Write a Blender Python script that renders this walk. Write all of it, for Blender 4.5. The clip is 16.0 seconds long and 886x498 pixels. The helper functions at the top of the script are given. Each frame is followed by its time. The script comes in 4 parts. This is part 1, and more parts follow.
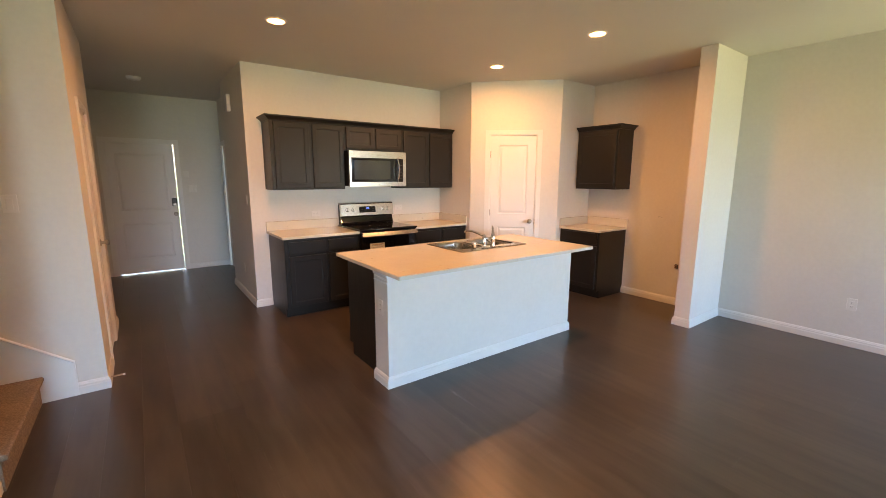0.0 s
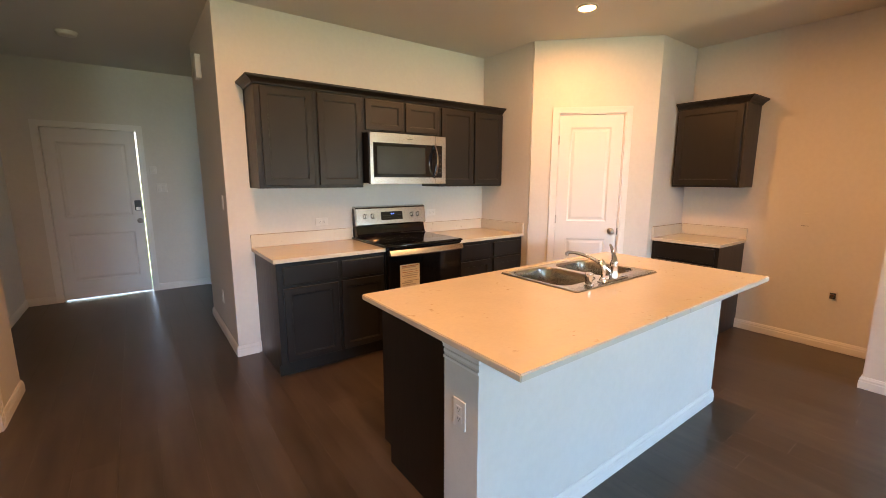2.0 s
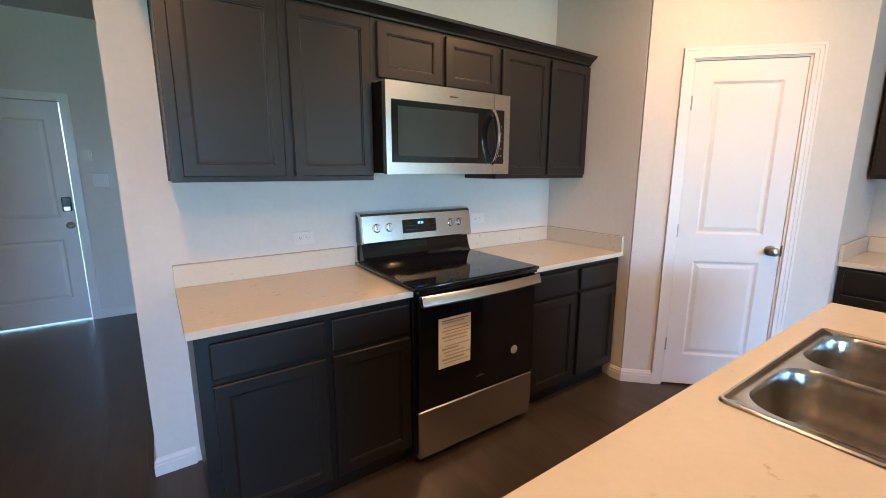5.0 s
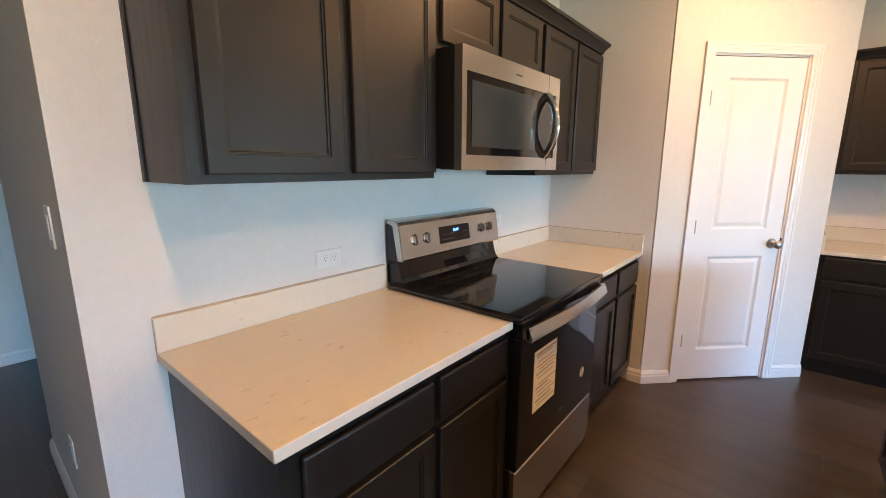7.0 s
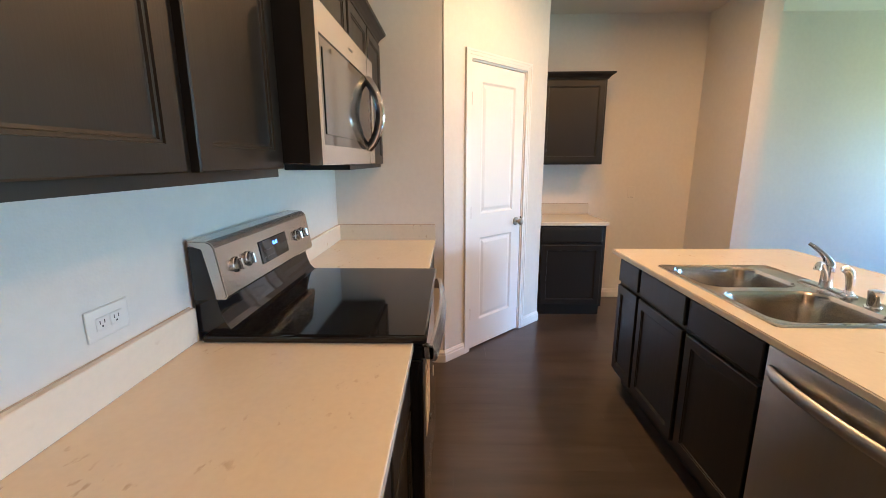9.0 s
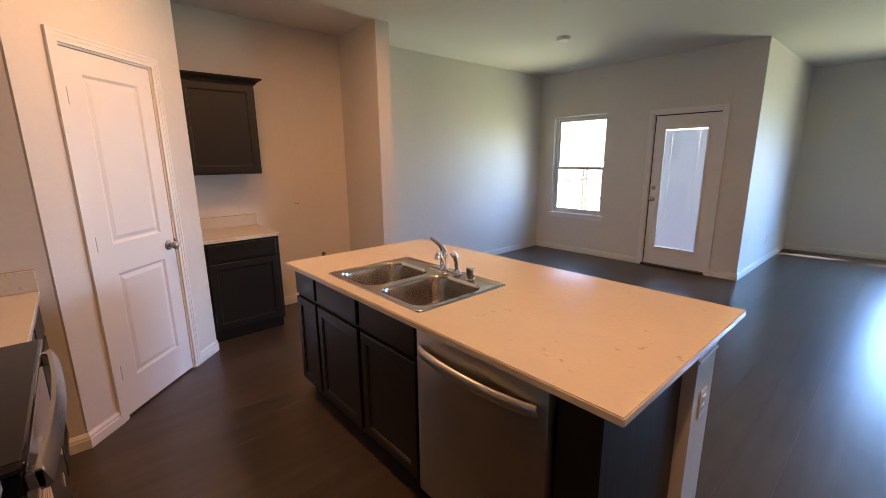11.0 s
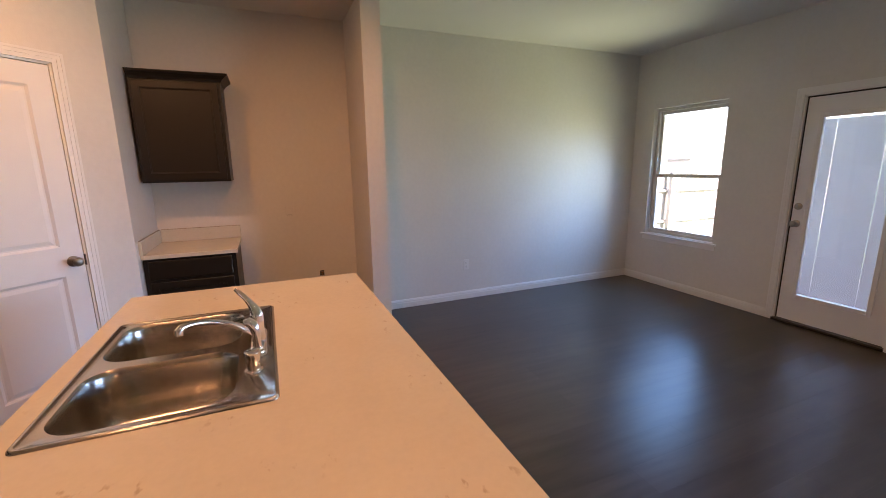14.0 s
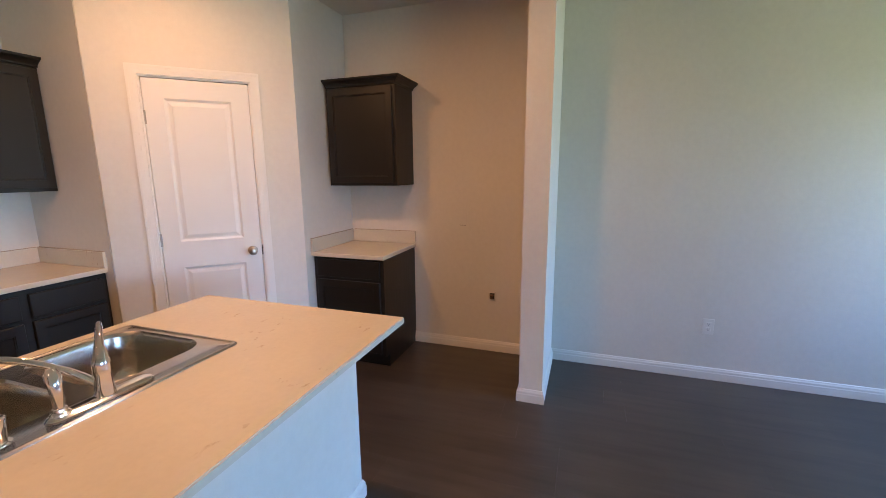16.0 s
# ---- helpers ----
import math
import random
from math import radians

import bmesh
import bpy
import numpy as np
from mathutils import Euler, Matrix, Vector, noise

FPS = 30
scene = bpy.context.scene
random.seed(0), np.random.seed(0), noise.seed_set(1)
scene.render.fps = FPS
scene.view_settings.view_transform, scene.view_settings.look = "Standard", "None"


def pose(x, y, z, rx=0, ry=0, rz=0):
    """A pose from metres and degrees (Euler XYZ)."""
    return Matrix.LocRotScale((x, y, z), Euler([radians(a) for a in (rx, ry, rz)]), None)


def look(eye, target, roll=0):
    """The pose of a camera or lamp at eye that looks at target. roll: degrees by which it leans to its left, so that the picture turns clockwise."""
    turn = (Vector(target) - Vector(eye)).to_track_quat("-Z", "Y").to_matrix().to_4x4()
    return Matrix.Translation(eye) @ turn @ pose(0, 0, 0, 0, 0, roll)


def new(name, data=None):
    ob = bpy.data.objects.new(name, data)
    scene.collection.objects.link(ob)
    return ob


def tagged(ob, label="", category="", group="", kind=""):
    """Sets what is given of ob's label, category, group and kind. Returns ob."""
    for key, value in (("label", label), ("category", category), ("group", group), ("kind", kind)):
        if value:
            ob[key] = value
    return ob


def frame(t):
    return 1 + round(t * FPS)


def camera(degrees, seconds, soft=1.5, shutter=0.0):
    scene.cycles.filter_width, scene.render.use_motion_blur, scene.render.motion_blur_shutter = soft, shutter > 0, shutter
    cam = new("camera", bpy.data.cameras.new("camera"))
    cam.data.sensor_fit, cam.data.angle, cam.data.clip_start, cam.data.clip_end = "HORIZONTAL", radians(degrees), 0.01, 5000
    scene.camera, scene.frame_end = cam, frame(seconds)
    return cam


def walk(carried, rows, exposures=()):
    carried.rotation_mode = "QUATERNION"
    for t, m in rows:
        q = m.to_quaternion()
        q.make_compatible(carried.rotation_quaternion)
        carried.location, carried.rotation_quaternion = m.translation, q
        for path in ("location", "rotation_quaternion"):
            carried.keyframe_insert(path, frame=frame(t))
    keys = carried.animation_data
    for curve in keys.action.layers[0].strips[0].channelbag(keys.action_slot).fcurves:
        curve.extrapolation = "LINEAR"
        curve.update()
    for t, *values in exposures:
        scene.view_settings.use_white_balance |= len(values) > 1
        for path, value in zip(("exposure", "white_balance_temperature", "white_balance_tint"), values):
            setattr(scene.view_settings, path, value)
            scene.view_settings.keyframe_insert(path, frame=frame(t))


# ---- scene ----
cam = camera(93.8, 16.0, soft=0.85)
PATH = [
    (0, (0.143, 0.027, 1.536), (1.306, 1.618, 1.195), 0.2),
    (0.5, (0.266, 0.462, 1.492), (1.427, 2.056, 1.157), 0.2),
    (1, (0.382, 0.826, 1.485), (1.542, 2.421, 1.155), 0.2),
    (1.5, (0.439, 1.201, 1.494), (1.604, 2.792, 1.161), 0.1),
    (2, (0.602, 1.539, 1.463), (1.771, 3.127, 1.13), 0.1),
    (2.5, (0.78, 1.859, 1.479), (1.953, 3.444, 1.146), 0.1),
    (3, (0.906, 2.154, 1.472), (2.075, 3.742, 1.139), 0.1),
    (3.5, (1.047, 2.419, 1.458), (2.206, 4.014, 1.121), 0.1),
    (4, (1.241, 2.675, 1.457), (2.379, 4.282, 1.11), 0.1),
    (4.5, (1.316, 2.814, 1.456), (2.438, 4.431, 1.099), 0.1),
    (5, (1.288, 2.95, 1.437), (2.407, 4.565, 1.066), 0.1),
    (5.2, (1.236, 3.027, 1.439), (2.365, 4.635, 1.062), 0.1),
    (7.3, (0.957, 3.936, 1.429), (2.569, 5.051, 1.031), -0.0),
    (7.5, (0.936, 4.008, 1.44), (2.615, 5.013, 1.031), -0.1),
    (8, (0.966, 4.172, 1.432), (2.772, 4.927, 1.019), -0.2),
    (8.5, (1.043, 4.296, 1.425), (2.942, 4.764, 1.007), -0.2),
    (9, (1.058, 4.389, 1.432), (3.013, 4.435, 1.014), -0.2),
    (9.5, (1.077, 4.454, 1.443), (2.961, 3.927, 1.029), -0.4),
    (9.8, (1.069, 4.44, 1.455), (2.843, 3.621, 1.029), -0.5),
    (10, (1.056, 4.426, 1.46), (2.748, 3.446, 1.039), -0.4),
    (10.2, (1.041, 4.432, 1.502), (2.642, 3.315, 1.068), 0.1),
    (12.3, (1.256, 3.777, 1.517), (2.672, 2.431, 1.087), -0.8),
    (12.5, (1.27, 3.675, 1.513), (2.691, 2.335, 1.084), -0.9),
    (13, (1.216, 3.372, 1.511), (2.687, 2.085, 1.09), -0.9),
    (13.5, (1.167, 3.069, 1.501), (2.83, 2.036, 1.093), -0.8),
    (14, (1.265, 2.755, 1.495), (3.072, 1.997, 1.097), -0.8),
    (14.5, (1.365, 2.395, 1.468), (3.282, 1.987, 1.072), -0.8),
    (15, (1.501, 2.067, 1.481), (3.463, 2.006, 1.097), -0.8),
    (15.5, (1.788, 1.814, 1.469), (3.729, 2.113, 1.09), -0.7),
    (16, (2.089, 1.627, 1.485), (3.947, 2.272, 1.123), -0.5),
]
EXPOSURES = [
    (0.0, 3.63, 7400, 22), (1.5, 3.63, 7300, 20), (2.0, 3.63, 7100, 19), (2.5, 3.63, 6200, 12), (3.0, 3.63, 5250, 6), (3.5, 3.62, 4950, 5), (5.0, 3.60, 5000, 6), (7.5, 3.82, 5350, 5),
    (9.0, 3.76, 5150, 4), (10.0, 3.42, 5600, 14), (12.5, 2.97, 6250, 29), (14.0, 2.95, 6050, 26), (16.0, 3.13, 5600, 18),
]
walk(cam, [(t, look(eye, target, roll)) for t, eye, target, roll in PATH], EXPOSURES)

# ---- world, sun, large lights ----
SUN_TRAVEL = Vector((0.85, 0.38, -0.7)).normalized()
world = bpy.data.worlds.new("sky_world")
scene.world = world
world.use_nodes = True
wn = world.node_tree.nodes
sky = wn.new("ShaderNodeTexSky")
sky.sky_type = "NISHITA"
sky.sun_disc = False
sky.sun_elevation = math.asin(-SUN_TRAVEL.z)
sky.sun_rotation = math.atan2(-SUN_TRAVEL.x, -SUN_TRAVEL.y)
world.node_tree.links.new(sky.outputs[0], wn["Background"].inputs[0])
wn["Background"].inputs[1].default_value = 0.15

sun_data = bpy.data.lights.new("sun", "SUN")
sun_data.energy, sun_data.angle, sun_data.color = 5.0, radians(0.5), (1.0, 0.95, 0.88)
sun = new("sun", sun_data)
sun.rotation_euler = SUN_TRAVEL.to_track_quat("-Z", "Y").to_euler()

LAMP_COLOUR = (1.0, 0.465, 0.17)
LENS_GLOW, LAMP_WATTS, LAMP_SPREAD = 6.0, 1.95, 178


def window_light(x, y, z, w, h, sky_watts, lawn_watts, aside, spread):
    """The daylight that comes in by a window opening towards +y: sky downwards, sunlit lawn upwards."""
    for dz, watts, colour in ((-0.60, sky_watts, (0.265, 0.575, 1.0)), (0.48, lawn_watts, (0.92, 1.0, 0.54))):
        d = bpy.data.lights.new("window_daylight", "AREA")
        d.shape, d.size, d.size_y, d.energy, d.color = "RECTANGLE", w, h, watts, colour
        d.spread = radians(spread)
        o = new("window_daylight", d)
        o.matrix_world = look((x, y, z), (x + aside, y + 1.0, z + dz))


window_light(4.625, -1.758, 1.37, 0.80, 1.36, 2.6, 1.6, 0.1, 92)
for wx, k, aside in ((-1.15, 1.5, 0.12), (-0.17, 1.1, 0.48), (0.81, 0.8, 0.55)):
    window_light(wx, -4.438, 1.37, 0.80, 1.36, 5.0 * k, 1.4 * k, aside, 80)


# ---- materials ----
def mat(name, base=(0.5, 0.5, 0.5), rough=0.5, metal=0.0, noise_scale=0.0, var=0.0, bump=0.0, bump_scale=0.0,
        coat=0.0, stretch=None, spec=None, second=0.0, second_scale=1.0, random=0.0, rough_var=0.0):
    m = bpy.data.materials.new(name)
    m.use_nodes = True
    n, l = m.node_tree.nodes, m.node_tree.links
    b = n["Principled BSDF"]
    b.inputs["Base Color"].default_value = (*base, 1)
    b.inputs["Roughness"].default_value = rough
    b.inputs["Metallic"].default_value = metal
    if coat:
        b.inputs["Coat Weight"].default_value = coat
        b.inputs["Coat Roughness"].default_value = 0.1
    if spec is not None:
        b.inputs["Specular IOR Level"].default_value = spec
    mp = n.new("ShaderNodeMapping")
    geo = n.new("ShaderNodeNewGeometry")
    l.new(geo.outputs["Position"], mp.inputs[0])
    if stretch:
        mp.inputs["Scale"].default_value = stretch
    colour = None
    if var:
        t1 = n.new("ShaderNodeTexNoise")
        t1.inputs["Scale"].default_value = noise_scale
        t1.inputs["Detail"].default_value = 5
        l.new(mp.outputs[0], t1.inputs[0])
        r = n.new("ShaderNodeMapRange")
        r.inputs[1].default_value, r.inputs[2].default_value = 0.3, 0.7
        r.inputs[3].default_value, r.inputs[4].default_value = 1 - var, 1 + var
        l.new(t1.outputs[0], r.inputs[0])
        value = r.outputs[0]
        if second:
            t2 = n.new("ShaderNodeTexNoise")
            t2.inputs["Scale"].default_value = second_scale
            t2.inputs["Detail"].default_value = 3
            l.new(geo.outputs["Position"], t2.inputs[0])
            r2 = n.new("ShaderNodeMapRange")
            r2.inputs[1].default_value, r2.inputs[2].default_value = 0.3, 0.7
            r2.inputs[3].default_value, r2.inputs[4].default_value = 1 - second, 1 + second
            l.new(t2.outputs[0], r2.inputs[0])
            mu = n.new("ShaderNodeMath")
            mu.operation = "MULTIPLY"
            l.new(value, mu.inputs[0])
            l.new(r2.outputs[0], mu.inputs[1])
            value = mu.outputs[0]
        if random:
            oi = n.new("ShaderNodeObjectInfo")
            r3 = n.new("ShaderNodeMapRange")
            r3.inputs[3].default_value, r3.inputs[4].default_value = 1 - random, 1 + random
            l.new(oi.outputs["Random"], r3.inputs[0])
            mu = n.new("ShaderNodeMath")
            mu.operation = "MULTIPLY"
            l.new(value, mu.inputs[0])
            l.new(r3.outputs[0], mu.inputs[1])
            value = mu.outputs[0]
        mix = n.new("ShaderNodeVectorMath")
        mix.operation = "SCALE"
        mix.inputs[0].default_value = base
        l.new(value, mix.inputs["Scale"])
        l.new(mix.outputs[0], b.inputs["Base Color"])
        if rough_var:
            rr = n.new("ShaderNodeMapRange")
            rr.inputs[1].default_value, rr.inputs[2].default_value = 0.3, 0.7
            rr.inputs[3].default_value, rr.inputs[4].default_value = rough - rough_var, rough + rough_var
            l.new(t1.outputs[0], rr.inputs[0])
            l.new(rr.outputs[0], b.inputs["Roughness"])
    if bump:
        tb = n.new("ShaderNodeTexNoise")
        tb.inputs["Scale"].default_value = bump_scale
        tb.inputs["Detail"].default_value = 4
        l.new(mp.outputs[0], tb.inputs[0])
        bp = n.new("ShaderNodeBump")
        bp.inputs["Strength"].default_value = bump
        bp.inputs["Distance"].default_value = 0.004
        l.new(tb.outputs[0], bp.inputs["Height"])
        l.new(bp.outputs[0], b.inputs["Normal"])
    return m


def emit(name, colour, strength):
    m = bpy.data.materials.new(name)
    m.use_nodes = True
    b = m.node_tree.nodes["Principled BSDF"]
    b.inputs["Base Color"].default_value = (*colour, 1)
    b.inputs["Emission Color"].default_value = (*colour, 1)
    b.inputs["Emission Strength"].default_value = strength
    return m


def glass_mat(name, tint=(1, 1, 1)):
    m = bpy.data.materials.new(name)
    m.use_nodes = True
    n, l = m.node_tree.nodes, m.node_tree.links
    g = n.new("ShaderNodeBsdfGlossy")
    g.inputs["Roughness"].default_value = 0.02
    t = n.new("ShaderNodeBsdfTransparent")
    t.inputs[0].default_value = (*tint, 1)
    f = n.new("ShaderNodeFresnel")
    f.inputs[0].default_value = 1.45
    mx = n.new("ShaderNodeMixShader")
    l.new(f.outputs[0], mx.inputs[0])
    l.new(t.outputs[0], mx.inputs[1])
    l.new(g.outputs[0], mx.inputs[2])
    l.new(mx.outputs[0], n["Material Output"].inputs[0])
    return m


WALL = mat("wall_paint", (0.65, 0.625, 0.575), 0.62, noise_scale=1.3, var=0.025, bump=0.15, bump_scale=140, second=0.02, second_scale=30)
CEIL = mat("ceiling_paint", (0.62, 0.595, 0.545), 0.8, noise_scale=1.0, var=0.02, bump=0.4, bump_scale=110)
TRIM = mat("trim_paint", (0.74, 0.73, 0.70), 0.35, noise_scale=3, var=0.02, bump=0.05, bump_scale=60)
SKIRT = mat("baseboard_paint", (0.70, 0.68, 0.64), 0.4, noise_scale=3, var=0.02, bump=0.05, bump_scale=60)
DOORP = mat("door_paint", (0.73, 0.72, 0.70), 0.48, noise_scale=4, var=0.015, bump=0.08, bump_scale=180)
ESPRESSO = mat("espresso_cabinet", (0.0088, 0.0072, 0.0053), 0.40, noise_scale=5, var=0.12, bump=0.04, bump_scale=30,
               stretch=(8, 8, 0.8), second=0.1, second_scale=4, rough_var=0.03, spec=0.5)
STEEL = mat("brushed_steel", (0.55, 0.53, 0.50), 0.26, 1.0, noise_scale=2, var=0.015)
SINKST = mat("sink_steel", (0.50, 0.47, 0.43), 0.22, 1.0, noise_scale=6, var=0.03, stretch=(0.6, 8, 8), rough_var=0.04)
CHROME = mat("chrome", (0.75, 0.75, 0.76), 0.07, 1.0, noise_scale=30, var=0.03)
NICKEL = mat("satin_nickel", (0.42, 0.38, 0.34), 0.28, 1.0, noise_scale=40, var=0.05)
BRONZE = mat("dark_bronze", (0.06, 0.045, 0.035), 0.45, 0.6, noise_scale=30, var=0.1)
BLACKGL = mat("black_glass", (0.006, 0.006, 0.007), 0.06, noise_scale=3, var=0.2, rough_var=0.02)
MATTBLACK = mat("matt_black_steel", (0.006, 0.006, 0.006), 0.6, noise_scale=20, var=0.1, spec=0.25)
DWSTEEL = mat("dishwasher_steel", (0.50, 0.485, 0.46), 0.36, 1.0, noise_scale=3, var=0.03, stretch=(30, 1, 0.4), rough_var=0.04)
BLACKPL = mat("black_plastic", (0.012, 0.012, 0.013), 0.4, noise_scale=20, var=0.15)
MWGLASS = mat("microwave_glass", (0.035, 0.042, 0.042), 0.1, noise_scale=5, var=0.1)
PLASTIC = mat("white_plastic", (0.70, 0.68, 0.635), 0.35, noise_scale=20, var=0.02)
DARKHOLE = mat("dark_slot", (0.07, 0.065, 0.06), 0.6, noise_scale=20, var=0.1)
CARPET = mat("brown_carpet", (0.21, 0.155, 0.108), 0.95, noise_scale=90, var=0.35, bump=1.0, bump_scale=260, second=0.12, second_scale=6)
PLANK = mat("dark_vinyl_plank", (0.054, 0.042, 0.033), 0.31, noise_scale=2.2, var=0.28, bump=0.05, bump_scale=7,
            stretch=(7, 0.8, 1), second=0.16, second_scale=1.6, random=0.13, rough_var=0.025, spec=0.55)
SUBFLOOR = mat("floor_joint", (0.03, 0.024, 0.02), 0.8, noise_scale=5, var=0.1)
LAWN = mat("lawn_grass", (0.10, 0.15, 0.045), 0.9, noise_scale=14, var=0.35, bump=0.6, bump_scale=60, second=0.25, second_scale=0.6)
FENCE = mat("cedar_fence", (0.46, 0.41, 0.35), 0.8, noise_scale=3, var=0.2, stretch=(10, 10, 0.7), bump=0.2, bump_scale=20, random=0.1)
BRICKOUT = mat("outer_wall", (0.36, 0.27, 0.22), 0.85, noise_scale=8, var=0.2)
RAILSHADE = mat("shadow_dark_rail", (0.17, 0.15, 0.125), 0.85, noise_scale=3, var=0.2, stretch=(10, 0.7, 10), bump=0.2, bump_scale=20)
FARROOF = mat("pale_shingle", (0.26, 0.25, 0.24), 0.9, noise_scale=20, var=0.2)
ROOFM = mat("roof_shingle", (0.09, 0.085, 0.08), 0.9, noise_scale=20, var=0.3)
CONCRETE = mat("concrete", (0.38, 0.36, 0.33), 0.85, noise_scale=6, var=0.12, bump=0.2, bump_scale=50)
VINYL = mat("window_vinyl", (0.62, 0.60, 0.56), 0.4, noise_scale=8, var=0.03)
RUBBER = mat("white_rubber", (0.75, 0.74, 0.70), 0.5, noise_scale=20, var=0.03)
CAULK = mat("tan_caulk", (0.40, 0.32, 0.22), 0.6, noise_scale=30, var=0.1)
PAPER = mat("paper_label", (0.72, 0.66, 0.55), 0.6, noise_scale=10, var=0.03)
INK = mat("label_ink", (0.45, 0.39, 0.33), 0.7, noise_scale=10, var=0.1)
REDINK = mat("label_red_ink", (0.40, 0.16, 0.08), 0.7, noise_scale=10, var=0.1)
BRASS = mat("copper_valve", (0.30, 0.17, 0.10), 0.35, 1.0, noise_scale=20, var=0.1)
GLOW_LAMP = emit("lamp_lens", LAMP_COLOUR, LENS_GLOW)
GLOW_BLUE = emit("display_digits", (0.12, 0.25, 1.0), 0.4)
GLASS = glass_mat("window_glass")


def quartz():
    m = mat("cream_quartz", (0.60, 0.56, 0.465), 0.15, spec=0.32, noise_scale=5, var=0.025, second=0.02, second_scale=60)
    n, l = m.node_tree.nodes, m.node_tree.links
    b = n["Principled BSDF"]
    src = b.inputs["Base Color"].links[0].from_socket
    geo = n.new("ShaderNodeNewGeometry")
    mp = n.new("ShaderNodeMapping")
    mp.inputs["Rotation"].default_value = (0, 0, radians(25))
    mp.inputs["Scale"].default_value = (1.0, 1.7, 1.0)
    l.new(geo.outputs["Position"], mp.inputs[0])
    warp = n.new("ShaderNodeTexNoise")
    warp.inputs["Scale"].default_value = 25.0
    warp.inputs["Detail"].default_value = 3
    l.new(mp.outputs[0], warp.inputs[0])
    # short brown flecks in scattered patches
    v = n.new("ShaderNodeMapRange")
    v.inputs[1].default_value, v.inputs[2].default_value = 0.63, 0.72
    v.inputs[3].default_value, v.inputs[4].default_value = 0.0, 0.55
    l.new(warp.outputs[0], v.inputs[0])
    patch = n.new("ShaderNodeTexNoise")
    patch.inputs["Scale"].default_value = 4.5
    patch.inputs["Detail"].default_value = 4
    l.new(geo.outputs["Position"], patch.inputs[0])
    pr = n.new("ShaderNodeMapRange")
    pr.inputs[1].default_value, pr.inputs[2].default_value = 0.52, 0.62
    l.new(patch.outputs[0], pr.inputs[0])
    mu = n.new("ShaderNodeMath")
    mu.operation = "MULTIPLY"
    l.new(v.outputs[0], mu.inputs[0])
    l.new(pr.outputs[0], mu.inputs[1])
    mx = n.new("ShaderNodeMix")
    mx.data_type = "RGBA"
    l.new(mu.outputs[0], mx.inputs[0])
    l.new(src, mx.inputs[6])
    mx.inputs[7].default_value = (0.33, 0.25, 0.17, 1)
    l.new(mx.outputs[2], b.inputs["Base Color"])
    return m


QUARTZ = quartz()


def blind_mat():
    m = bpy.data.materials.new("blind_slat")
    m.use_nodes = True
    n, l = m.node_tree.nodes, m.node_tree.links
    d = n.new("ShaderNodeBsdfDiffuse")
    d.inputs[0].default_value = (0.80, 0.80, 0.80, 1)
    t = n.new("ShaderNodeBsdfTranslucent")
    t.inputs[0].default_value = (0.75, 0.78, 0.85, 1)
    mx = n.new("ShaderNodeMixShader")
    mx.inputs[0].default_value = 0.32
    l.new(d.outputs[0], mx.inputs[1])
    l.new(t.outputs[0], mx.inputs[2])
    l.new(mx.outputs[0], n["Material Output"].inputs[0])
    return m


BLIND = blind_mat()


# ---- building helpers ----
def box(bm, x0, x1, y0, y1, z0, z1, bevel=0.0, seg=1):
    vs = [bm.verts.new((x, y, z)) for x in (x0, x1) for y in (y0, y1) for z in (z0, z1)]
    fs = []
    for i in ((0, 1, 3, 2), (4, 6, 7, 5), (0, 4, 5, 1), (2, 3, 7, 6), (0, 2, 6, 4), (1, 5, 7, 3)):
        fs.append(bm.faces.new([vs[k] for k in i]))
    if bevel:
        es = list({e for f in fs for e in f.edges})
        bmesh.ops.bevel(bm, geom=es, offset=bevel, segments=seg, affect="EDGES", profile=0.5, clamp_overlap=True)


def cyl(bm, p0, p1, r0, r1=None, seg=20, caps=True):
    r1 = r0 if r1 is None else r1
    p0, p1 = Vector(p0), Vector(p1)
    q = (p1 - p0).to_track_quat("Z", "Y")
    rings = []
    for p, r in ((p0, r0), (p1, r1)):
        rings.append([bm.verts.new(p + q @ Vector((r * math.cos(2 * math.pi * k / seg), r * math.sin(2 * math.pi * k / seg), 0))) for k in range(seg)])
    for k in range(seg):
        bm.faces.new((rings[0][k], rings[0][(k + 1) % seg], rings[1][(k + 1) % seg], rings[1][k]))
    if caps:
        bm.faces.new(rings[0][::-1])
        bm.faces.new(rings[1])


def lathe(bm, p, axis, profile, seg=24):
    """profile: (distance along axis, radius); closed at both ends."""
    p, axis = Vector(p), Vector(axis).normalized()
    q = axis.to_track_quat("Z", "Y")
    rings = []
    for h, r in profile:
        rings.append([bm.verts.new(p + q @ Vector((max(r, 1e-4) * math.cos(2 * math.pi * k / seg), max(r, 1e-4) * math.sin(2 * math.pi * k / seg), h))) for k in range(seg)])
    for a, b in zip(rings, rings[1:]):
        for k in range(seg):
            bm.faces.new((a[k], a[(k + 1) % seg], b[(k + 1) % seg], b[k]))
    bm.faces.new(rings[0][::-1])
    bm.faces.new(rings[-1])


